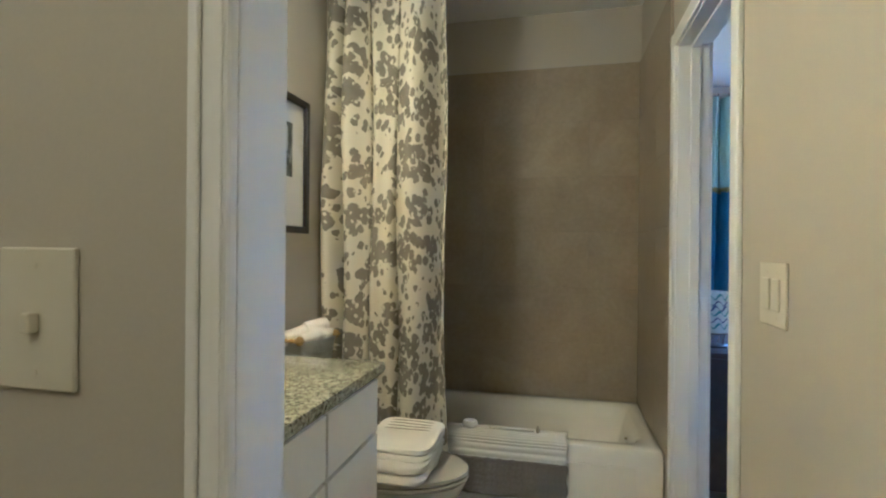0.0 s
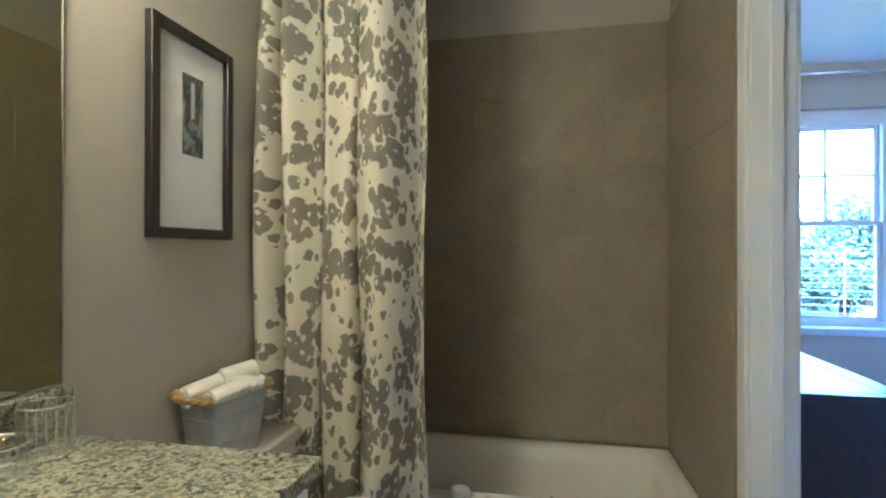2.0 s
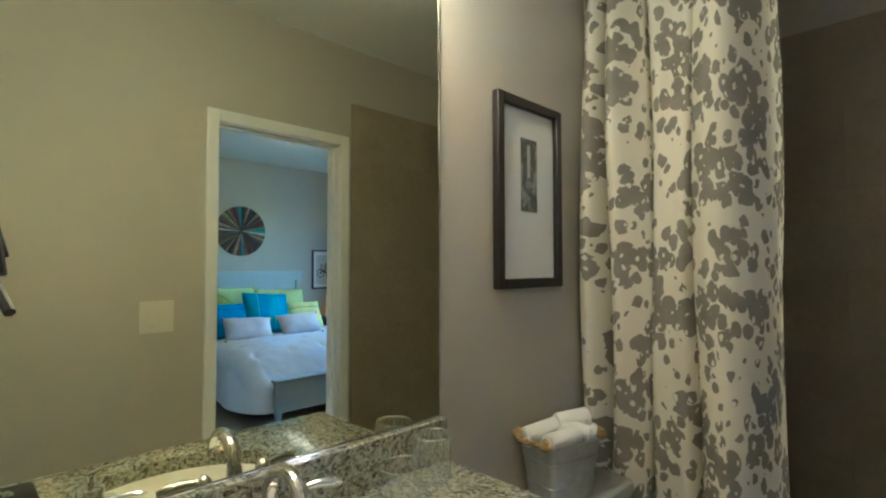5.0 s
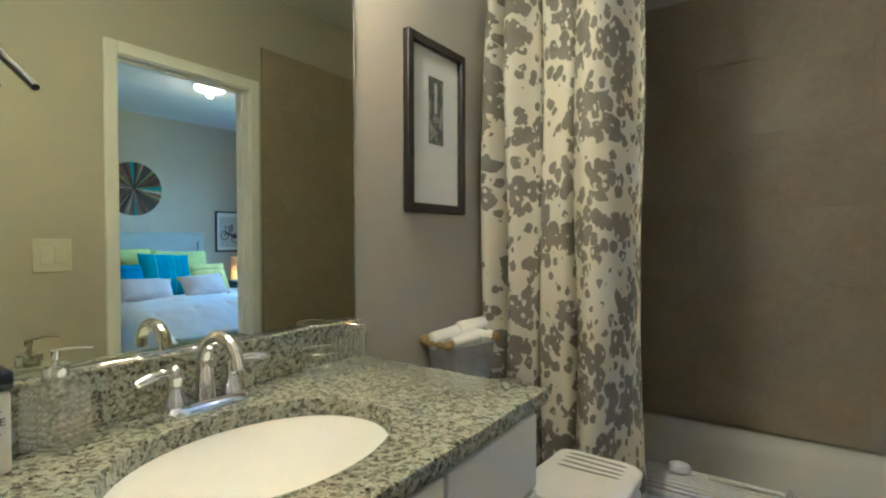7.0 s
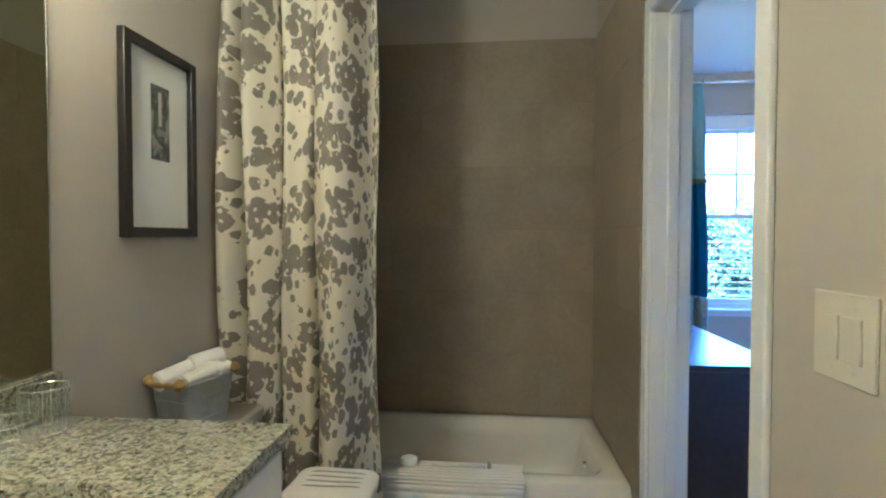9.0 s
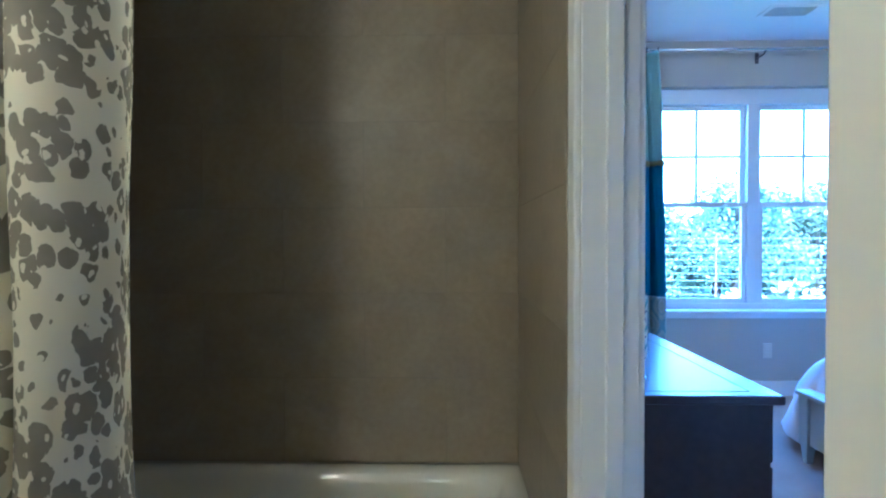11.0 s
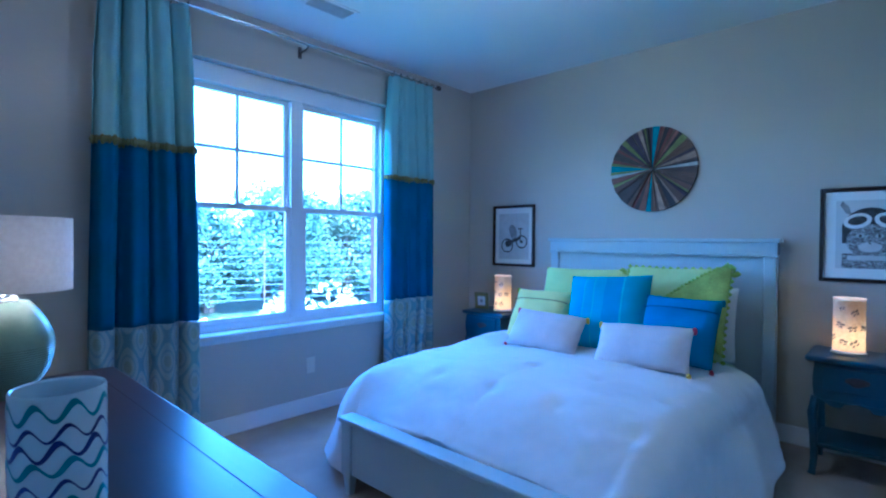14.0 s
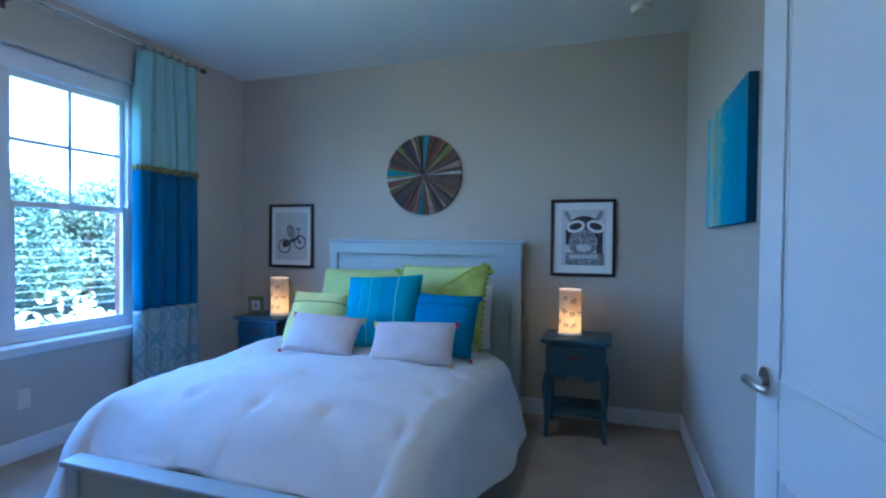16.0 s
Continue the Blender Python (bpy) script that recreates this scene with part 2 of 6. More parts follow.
clear_glass = glass_material("clear_glass", 0.03, 0.10)
ribbed_glass = glass_material("ribbed_glass", 0.05, 0.10)
# ribs, rims and facets: bright glints painted in as a paler diffuse colour
glass_rib = glass_material("glass_rib", 0.28, 0.30)
pane_glass, nt, b = nodes_of("window_pane")
out = nt.nodes["Material Output"]
tr, gl, ms = nt.nodes.new("ShaderNodeBsdfTransparent"), nt.nodes.new("ShaderNodeBsdfGlossy"), nt.nodes.new("ShaderNodeMixShader")
gl.inputs["Roughness"].default_value = 0.02
ms.inputs[0].default_value = 0.05
nt.links.new(tr.outputs[0], ms.inputs[1])
nt.links.new(gl.outputs[0], ms.inputs[2])
nt.links.new(ms.outputs[0], out.inputs[0])


def glowing(name, col, strength):
    m, nt, b = nodes_of(name)
    b.inputs["Base Color"].default_value = (*[min(1, c) for c in col], 1)
    b.inputs["Emission Color"].default_value, b.inputs["Emission Strength"].default_value = (*col, 1), strength
    b.inputs["Roughness"].default_value = 0.4
    return m


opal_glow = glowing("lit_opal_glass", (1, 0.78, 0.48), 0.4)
shade_rim = glowing("lit_shade_rim", (1.0, 0.66, 0.34), 0.02)


def lampshade(name, low, high, share):
    m, nt, b = nodes_of(name)
    t, d, x = nt.nodes.new("ShaderNodeBsdfTranslucent"), nt.nodes.new("ShaderNodeBsdfDiffuse"), nt.nodes.new("ShaderNodeMixShader")
    tone = ramp(nt, noise_tex(nt, texco(nt), 60, 4), [(0.3, low), (0.7, high)])
    nt.links.new(tone, t.inputs[0])
    nt.links.new(tone, d.inputs[0])
    x.inputs[0].default_value = share
    nt.links.new(t.outputs[0], x.inputs[1])
    nt.links.new(d.outputs[0], x.inputs[2])
    nt.links.new(x.outputs[0], nt.nodes["Material Output"].inputs[0])
    return m


shade_lit = lampshade("cream_paper_shade", (0.78, 0.66, 0.47), (0.90, 0.80, 0.62), 0.45)
drum_white = lampshade("linen_drum", (0.72, 0.68, 0.64), (0.80, 0.77, 0.73), 0.80)

# shower curtain: cream cloth with grey-brown blossom sprays: petals that crowd into blossoms and thin out between them
spotted, nt, b = nodes_of("blossom_print_cloth")
co = texco(nt, "UV")


def wobbled(nt, co, scale, amount):
    wv, off = nt.nodes.new("ShaderNodeTexNoise"), nt.nodes.new("ShaderNodeVectorMath")
    wv.inputs["Scale"].default_value, wv.inputs["Detail"].default_value = scale, 3
    nt.links.new(co, wv.inputs["Vector"])
    off.operation = "MULTIPLY_ADD"
    off.inputs[1].default_value = (amount, amount, amount)
    nt.links.new(wv.outputs["Color"], off.inputs[0])
    nt.links.new(co, off.inputs[2])
    return off.outputs[0]


def cells(nt, co, scale, turn_=0.0, stretch=(1, 1, 1), rand=1.0):
    mp, v, sp_ = nt.nodes.new("ShaderNodeMapping"), nt.nodes.new("ShaderNodeTexVoronoi"), nt.nodes.new("ShaderNodeSeparateColor")
    mp.inputs["Rotation"].default_value, mp.inputs["Scale"].default_value = (0, 0, turn_), stretch
    v.voronoi_dimensions = "2D"
    v.inputs["Scale"].default_value, v.inputs["Randomness"].default_value = scale, rand
    nt.links.new(co, mp.inputs[0])
    nt.links.new(mp.outputs[0], v.inputs["Vector"])
    nt.links.new(v.outputs["Color"], sp_.inputs[0])
    return v.outputs["Distance"], sp_.outputs[0], sp_.outputs[1]


soft_co = wobbled(nt, co, 34, 0.026)
head, head_size, _ = cells(nt, wobbled(nt, co, 12, 0.06), 5.8)
petal, keep, size_ = cells(nt, soft_co, 27, 0.45, (1.0, 0.70, 1))
crowd = math_node(nt, "SUBTRACT", math_node(nt, "ADD", 0.40, math_node(nt, "MULTIPLY", head_size, 0.22)), head)
crowd = math_node(nt, "MINIMUM", math_node(nt, "MAXIMUM", math_node(nt, "MULTIPLY", crowd, 3.2), 0.0), 0.42)
lone = math_node(nt, "SUBTRACT", math_node(nt, "MULTIPLY", keep, 0.56), 0.08)
printed = math_node(nt, "LESS_THAN", petal, math_node(nt, "ADD", lone, crowd))
vein, vkeep, _ = cells(nt, soft_co, 46, 1.1, (1.0, 0.6, 1))
gap_ = math_node(nt, "LESS_THAN", vein, math_node(nt, "SUBTRACT", math_node(nt, "MULTIPLY", vkeep, 0.62), 0.30))
printed = math_node(nt, "MULTIPLY", printed, math_node(nt, "SUBTRACT", 1.0, gap_))
weave = noise_tex(nt, co, 260, 2)
inks = ramp(nt, noise_tex(nt, co, 9, 3), [(0.3, (0.16, 0.145, 0.115)), (0.7, (0.23, 0.21, 0.17))])
nt.links.new(mix(nt, printed, (0.59, 0.55, 0.44), inks), b.inputs["Base Color"])
b.inputs["Roughness"].default_value = 0.9
bump(nt, b, weave, 0.25, 0.001)

# lower band of the bedroom curtains: cream cloth with an ogee trellis
trellis, nt, b = nodes_of("trellis_print_cloth")
co = texco(nt, "UV")
sx = nt.nodes.new("ShaderNodeSeparateXYZ")
nt.links.new(co, sx.inputs[0])
cu = math_node(nt, "COSINE", math_node(nt, "MULTIPLY", sx.outputs[0], 36.0))
cv = math_node(nt, "COSINE", math_node(nt, "MULTIPLY", sx.outputs[1], 22.0))
sm = math_node(nt, "ADD", math_node(nt, "MULTIPLY", cu, 1.0), cv)
band1 = math_node(nt, "LESS_THAN", math_node(nt, "ABSOLUTE", sm), 0.28)
band2 = math_node(nt, "LESS_THAN", math_node(nt, "ABSOLUTE", math_node(nt, "SUBTRACT", math_node(nt, "ABSOLUTE", sm), 1.2)), 0.16)
flower = math_node(nt, "GREATER_THAN", math_node(nt, "ABSOLUTE", sm), 1.75)
c = mix(nt, band1, (0.33, 0.38, 0.36), (0.20, 0.30, 0.33))
c = mix(nt, band2, c, (0.24, 0.32, 0.34))
c = mix(nt, flower, c, (0.29, 0.33, 0.27))
nt.links.new(c, b.inputs["Base Color"])
b.inputs["Roughness"].default_value = 0.9

# striped cushion
striped, nt, b = nodes_of("striped_turquoise_weave")
co = texco(nt, "UV")
sx = nt.nodes.new("ShaderNodeSeparateXYZ")
nt.links.new(co, sx.inputs[0])
c = ramp(nt, sx.outputs[0], [(0.0, (0.015, 0.30, 0.50)), (0.24, (0.20, 0.42, 0.46)), (0.26, (0.05, 0.34, 0.50)), (0.36, (0.22, 0.44, 0.48)), (0.38, (0.06, 0.36, 0.52)),
                             (0.50, (0.012, 0.27, 0.48)), (0.70, (0.28, 0.46, 0.48)), (0.725, (0.04, 0.30, 0.40))], "CONSTANT")
fine = noise_tex(nt, co, 120, 2)
nt.links.new(mix(nt, 0.25, c, ramp(nt, fine, [(0.3, (0.01, 0.15, 0.25)), (0.7, (0.1, 0.4, 0.5))])), b.inputs["Base Color"])
b.inputs["Roughness"].default_value = 0.92
bump(nt, b, fine, 0.5, 0.002)

# abstract painting: blues with a broken pale and ochre band
painting_blue, nt, b = nodes_of("abstract_paint")
co = texco(nt, "UV")
sx = nt.nodes.new("ShaderNodeSeparateXYZ")
nt.links.new(co, sx.inputs[0])
wob = noise_tex(nt, co, 4, 5, 0.6, 1.0)
pos = math_node(nt, "ADD", sx.outputs[0], math_node(nt, "MULTIPLY", math_node(nt, "SUBTRACT", wob, 0.5), 0.35))
c = ramp(nt, pos, [(0.0, (0.01, 0.20, 0.36)), (0.30, (0.015, 0.24, 0.42)), (0.52, (0.05, 0.34, 0.46)), (0.62, (0.30, 0.42, 0.30)), (0.70, (0.10, 0.42, 0.50)),
                   (0.78, (0.42, 0.42, 0.20)), (0.86, (0.30, 0.50, 0.52)), (1.0, (0.03, 0.34, 0.46))])
blot = math_node(nt, "GREATER_THAN", noise_tex(nt, co, 14, 4), 0.66)
nt.links.new(mix(nt, math_node(nt, "MULTIPLY", blot, 0.5), c, (0.55, 0.62, 0.58)), b.inputs["Base Color"])
b.inputs["Roughness"].default_value = 0.5
bump(nt, b, wob, 0.4, 0.002)

# pie-cut wall art: one tone a wedge
wedge_woods = [plain("painted_wedge_" + nm, col, 0.6, 0.25, 14, 60, 0.2) for nm, col in (
    ("black", (0.012, 0.010, 0.012)), ("brown", (0.11, 0.055, 0.03)), ("oxblood", (0.13, 0.03, 0.02)), ("plum", (0.035, 0.018, 0.035)), ("umber", (0.05, 0.03, 0.02)),
    ("black", (0.015, 0.012, 0.015)), ("russet", (0.17, 0.07, 0.04)), ("olive", (0.16, 0.17, 0.03)), ("walnut", (0.06, 0.035, 0.025)), ("cream", (0.50, 0.50, 0.46)), ("teal", (0.03, 0.22, 0.27)), ("brown", (0.09, 0.05, 0.03)), ("tan", (0.30, 0.20, 0.13)), ("lime", (0.22, 0.24, 0.05)), ("brick", (0.24, 0.09, 0.06)))]

waterfall_print, nt, b = nodes_of("misty_grey_print")
co = texco(nt, "Object", (1, 1, 0.5))
nt.links.new(ramp(nt, noise_tex(nt, co, 26, 6, 0.65, 0.6), [(0.35, (0.015, 0.016, 0.015)), (0.5, (0.09, 0.10, 0.09)), (0.62, (0.35, 0.37, 0.35)), (0.7, (0.03, 0.035, 0.03))]),
             b.inputs["Base Color"])
b.inputs["Roughness"].default_value = 0.35

fur_print, nt, b = nodes_of("streaked_grey_print")
co = texco(nt, "Object", (1, 1, 2.2))
nt.links.new(ramp(nt, noise_tex(nt, co, 55, 5, 0.6, 1.2), [(0.36, (0.03, 0.03, 0.032)), (0.5, (0.22, 0.22, 0.225)), (0.62, (0.52, 0.52, 0.52))]), b.inputs["Base Color"])
b.inputs["Roughness"].default_value = 0.8
paper_grey = plain("printed_paper", (0.62, 0.62, 0.62), 0.85, 0.05, 5, 120, 0.02)

# ---- building helpers ----
ORIGIN = {}


def part(name, bm, material, parent=None, label="", smooth=False):
    """Links a bmesh, given in world metres, as one mesh object under its thing or part."""
    org = ORIGIN.get(parent, Vector((0, 0, 0))) if parent else Vector((0, 0, 0))
    bmesh.ops.translate(bm, verts=bm.verts, vec=-org)
    me = bpy.data.meshes.new(name)
    bm.to_mesh(me)
    bm.free()
    me.materials.append(material)
    if smooth:
        me.polygons.foreach_set("use_smooth", [True] * len(me.polygons))
        me.set_sharp_from_angle(angle=radians(40))
    ob = new(name, me)
    if parent:
        ob.parent = parent
        ORIGIN[ob] = org
    if label:
        tagged(ob, label)
    return ob


def thing(name, at, label, category, group="", kind=""):
    ob = new(name)
    ob.empty_display_size = 0.1
    ob.location = at
    ORIGIN[ob] = Vector(at)
    return tagged(ob, label, category, group, kind)


def box(lo, hi, bevel=0.0, bm=None, seg=2):
    own = bmesh.new()
    bmesh.ops.create_cube(own, size=1)
    for v in own.verts:
        v.co = [lo[i] + (v.co[i] + 0.5) * (hi[i] - lo[i]) for i in range(3)]
    if bevel:
        bmesh.ops.bevel(own, geom=own.edges[:], offset=bevel, segments=seg, affect="EDGES", profile=0.5)
    return join(bm, own)


def join(bm, own):
    if bm is None:
        return own
    me = bpy.data.meshes.new("tmp")
    own.to_mesh(me)
    own.free()
    bm.from_mesh(me)
    bpy.data.meshes.remove(me)
    return bm


def loft(loops, cap0=False, cap1=False, bm=None, close=True):
    bm = bm or bmesh.new()
    rows = [[bm.verts.new(p) for p in loop] for loop in loops]
    for a, b in zip(rows, rows[1:]):
        n = len(a)
        for i in range(n if close else n - 1):
            bm.faces.new((a[i], a[(i + 1) % n], b[(i + 1) % n], b[i]))
    if cap0:
        bm.faces.new(rows[0][::-1])
    if cap1:
        bm.faces.new(rows[-1])
    bmesh.ops.recalc_face_normals(bm, faces=bm.faces)
    return bm


def rrect(cx, cy, hx, hy, r, z, n=6):
    pts = []
    for k, (sx, sy) in enumerate(((1, 1), (-1, 1), (-1, -1), (1, -1))):
        for i in range(n + 1):
            a = math.pi / 2 * (k + i / n)
            pts.append((cx + sx * (hx - r) + r * math.cos(a), cy + sy * (hy - r) + r * math.sin(a), z))
    return pts


def oval(cx, cy, rx, ry, z, n=48):
    return [(cx + rx * math.cos(2 * math.pi * i / n), cy + ry * math.sin(2 * math.pi * i / n), z) for i in range(n)]


def lathe(cx, cy, profile, n=32, bm=None, caps=True):
    return loft([oval(cx, cy, r, r, z, n) for r, z in profile], caps, caps, bm)


def tube(pts, r, n=10, bm=None, caps=True, radii=None):
    pts = [Vector(p) for p in pts]
    loops = []
    up = Vector((0.13, 0.21, 0.97))
    for i, p in enumerate(pts):
        d = (pts[min(i + 1, len(pts) - 1)] - pts[max(i - 1, 0)]).normalized()
        u = d.cross(up)
        u = u.normalized() if u.length > 0.05 else d.cross(Vector((1, 0, 0))).normalized()
        w = d.cross(u)
        q = radii[i] if radii else r
        loops.append([p + u * q * math.cos(2 * math.pi * k / n) + w * q * math.sin(2 * math.pi * k / n) for k in range(n)])
    return loft(loops, caps, caps, bm)


def arc(fn, n):
    return [fn(i / n) for i in range(n + 1)]


def grid(fn, nu, nv, uv=None, bm=None):
    """A sheet: fn(u, v) gives the place, uv(u, v) its place on the cloth."""
    bm = bm or bmesh.new()
    rows = [[bm.verts.new(fn(i / nu, j / nv)) for j in range(nv + 1)] for i in range(nu + 1)]
    lay = bm.loops.layers.uv.verify() if uv else None
    for i in range(nu):
        for j in range(nv):
            f = bm.faces.new((rows[i][j], rows[i + 1][j], rows[i + 1][j + 1], rows[i][j + 1]))
            if lay:
                for lp, (a, c) in zip(f.loops, ((i, j), (i + 1, j), (i + 1, j + 1), (i, j + 1))):
                    lp[lay].uv = uv(a / nu, c / nv)
    return bm


def thick(ob, t):
    md = ob.modifiers.new("thick", "SOLIDIFY")
    md.thickness, md.offset = t, 0
    return ob


def structure(name, bm, material, label, category):
    return tagged(part(name, bm, material, None, label), label, category, kind="structure")


def wall_x(name, x0, x1, y0, y1, z1, holes=(), mat=None, label="painted greige plaster wall", z0=0.0):
    """A wall running along y, with openings (y0, y1, z0, z1) through it."""
    bm = None
    cur = y0
    for a, c, lo, hi in sorted(holes):
        bm = box((x0, cur, z0), (x1, a, z1), bm=bm)
        bm = box((x0, a, hi), (x1, c, z1), bm=bm)
        if lo > z0:
            bm = box((x0, a, z0), (x1, c, lo), bm=bm)
        cur = c
    bm = box((x0, cur, z0), (x1, y1, z1), bm=bm)
    return structure(name, bm, mat or wall_paint, label, "wall")


def wall_y(name, y0, y1, x0, x1, z1, holes=(), mat=None, label="painted greige plaster wall"):
    bm = None
    cur = x0
    for a, c, lo, hi in sorted(holes):
        bm = box((cur, y0, 0), (a, y1, z1), bm=bm)
        bm = box((a, y0, hi), (c, y1, z1), bm=bm)
        if lo > 0:
            bm = box((a, y0, 0), (c, y1, lo), bm=bm)
        cur = c
    bm = box((cur, y0, 0), (x1, y1, z1), bm=bm)
    return structure(name, bm, mat or wall_paint, label, "wall")


# ---- the shell ----
structure("floor_bathroom", box((WX, -1.3, -0.1), (RX + 0.055, TY, 0)), bath_floor, "pale stone-look bathroom floor", "floor")
structure("floor", box((RX + 0.055, 0.2, -0.1), (XE, YN, 0)), carpet, "beige cut-pile bedroom carpet", "floor")
structure("ceiling_bathroom", box((WX - 0.1, -1.4, CB), (RX, TY + 0.1, CB + 0.25)), ceiling_paint, "white flat bathroom ceiling", "ceiling")
structure("ceiling", box((BX, 0.1, CM), (XE + 0.1, YN + 0.1, CM + 0.13)), ceiling_paint, "white flat bedroom ceiling", "ceiling")
wall_x("wall_west", WX - 0.1, WX, -1.3, TY + 0.1, CB)
wall_x("wall_east_bathroom", RX, BX, -1.3, YN, CM, [(DY0 - 0.016, DY1 + 0.016, 0, DZ + 0.016)])
wall_y("wall_tub", TY, TY + 0.1, WX, RX, CB)
wall_y("wall_entry", EY0, EY1, WX, RX, CB, [(EX, 0.29, 0, 2.035)])
wall_y("wall_hall", -1.4, -1.3, WX - 0.1, BX, CB)
wall_x("wall_bed", XE, XE + 0.1, 0.1, YN + 0.22, CM)
wall_y("wall_window", YN, YN + 0.16, BX, XE, CM, [(WX0, WX1, WZ0, WZ1)])
wall_y("wall_south", YS - 0.11, YS, BX, XE, CM, [(0.485, 1.128, 0, 2.05)])
wall_y("wall_landing", 0.1, 0.2, BX, XE, CM)
wall_x("wall_landing_side", 1.9, 2.0, 0.2, YS - 0.11, CM)


def casing(name, pts_boxes, label="white painted door casing"):
    root = thing(name, pts_boxes[0][1], label, "trim", kind="structure")
    for nm, lo, hi, bv in pts_boxes:
        part(nm, box(lo, hi, bv), trim_white, root)
    return root


# bedroom doorway: lining, stop and casings on both faces
casing("door_1", [
    ("jamb", (RX - 0.002, DY0 - 0.018, 0), (BX + 0.002, DY0, DZ), 0.002),
    ("jamb", (RX - 0.002, DY1, 0), (BX + 0.002, DY1 + 0.018, DZ), 0.002),
    ("head", (RX - 0.002, DY0, DZ), (BX + 0.002, DY1, DZ + 0.018), 0.002),
    ("stop", (RX + 0.045, DY1 - 0.011, 0), (RX + 0.078, DY1, DZ - 0.011), 0.002),
    ("stop", (RX + 0.045, DY0, 0), (RX + 0.078, DY0 + 0.011, DZ - 0.011), 0.002),
    ("stop", (RX + 0.045, DY0, DZ - 0.011), (RX + 0.078, DY1, DZ), 0.002),
    ("casing", (RX - 0.016, DY0 - 0.060, 0), (RX, DY0 - 0.005, DZ + 0.062), 0.005),
    ("casing", (RX - 0.016, DY1 + 0.005, 0), (RX, DY1 + 0.062, DZ + 0.062), 0.005),
    ("casing", (RX - 0.016, DY0 - 0.005, DZ + 0.005), (RX, DY1 + 0.005, DZ + 0.062), 0.005),
    ("casing", (BX, DY0 - 0.060, 0), (BX + 0.016, DY0 - 0.005, DZ + 0.062), 0.005),
    ("casing", (BX, DY1 + 0.005, 0), (BX + 0.016, DY1 + 0.062, DZ + 0.062), 0.005),
    ("casing", (BX, DY0 - 0.005, DZ + 0.005), (BX + 0.016, DY1 + 0.005, DZ + 0.062), 0.005)])
# entry doorway of the bathroom
casing("door_2", [
    ("jamb", (EX - 0.001, EY0 - 0.001, 0), (EX + 0.014, EY1 + 0.001, 2.035), 0.003),
    ("jamb", (0.276, EY0 - 0.001, 0), (0.291, EY1 + 0.001, 2.035), 0.003),
    ("head", (EX + 0.014, EY0 - 0.001, 2.02), (0.276, EY1 + 0.001, 2.036), 0.003),
    ("stop", (EX + 0.0145, EY0, 0), (EX + 0.040, EY0 + 0.014, 2.02), 0.002),
    ("casing", (EX + 0.008, EY0 - 0.017, 0), (EX + 0.042, EY0 - 0.001, 2.10), 0.005),
    ("bead", (EX + 0.009, EY0 - 0.023, 0), (EX + 0.019, EY0 - 0.0172, 2.098), 0.0025),
    ("bead", (EX + 0.030, EY0 - 0.020, 0), (EX + 0.0385, EY0 - 0.0172, 2.095), 0.0014),
    ("casing", (EX + 0.0425, EY0 - 0.017, 2.028), (0.283, EY0 - 0.001, 2.10), 0.006),
    ("casing", (0.283, EY0 - 0.017, 0), (0.345, EY0 - 0.001, 2.10), 0.006),
    ("casing", (EX - 0.055, EY1 + 0.001, 0), (EX + 0.008, EY1 + 0.017, 2.10), 0.006),
    ("casing", (0.283, EY1 + 0.001, 0), (0.345, EY1 + 0.017, 2.10), 0.006)])

bb = thing("baseboard", (XE, 3, 0), "white painted moulded baseboard", "baseboard", kind="structure")
for lo, hi in (((XE - 0.014, YS + 0.014, 0), (XE, YN - 0.014, 0.115)), ((BX + 0.014, YN - 0.014, 0), (XE, YN, 0.115)), ((1.20, YS, 0), (XE, YS + 0.014, 0.115)),
               ((BX, DY1 + 0.064, 0), (BX + 0.014, YN - 0.014, 0.115)), ((RX - 0.014, EY1 + 0.02, 0), (RX, DY0 - 0.064, 0.11)),
               ((RX - 0.014, DY1 + 0.064, 0), (RX, TF - 0.02, 0.11)), ((WX, 1.6, 0), (WX + 0.014, TF - 0.02, 0.11))):
    part("board", box(lo, hi, 0.004), trim_white, bb)

# ---- window ----
GY = 5.275
win = thing("window_1", ((WX0 + WX1) / 2, YN, WZ0), "white vinyl twin double-hung window with grilles in the upper sashes", "window", kind="structure")
part("window_sill", box((WX0 - 0.05, YN - 0.045, WZ0 - 0.022), (WX1 + 0.05, GY - 0.03, WZ0 + 0.004), 0.006), trim_white, win)
part("apron", box((WX0 - 0.02, YN - 0.014, WZ0 - 0.060), (WX1 + 0.02, YN - 0.001, WZ0 - 0.0225), 0.003), trim_white, win)
MC = 2.448
for lo, hi in (((WX0, GY - 0.03, WZ0 + 0.005), (WX0 + 0.032, GY + 0.05, WZ1)), ((WX1 - 0.032, GY - 0.03, WZ0 + 0.005), (WX1, GY + 0.05, WZ1)),
               ((WX0 + 0.033, GY - 0.03, WZ1 - 0.121), (WX1 - 0.033, GY + 0.05, WZ1)), ((WX0 + 0.033, GY - 0.03, WZ0 + 0.005), (WX1 - 0.033, GY + 0.05, WZ0 + 0.048)),
               ((MC - 0.045, GY - 0.035, WZ0 + 0.049), (MC + 0.045, GY + 0.05, WZ1 - 0.122))):
    part("window_frame", box(lo, hi, 0.004), vinyl, win)
MEET = 1.485
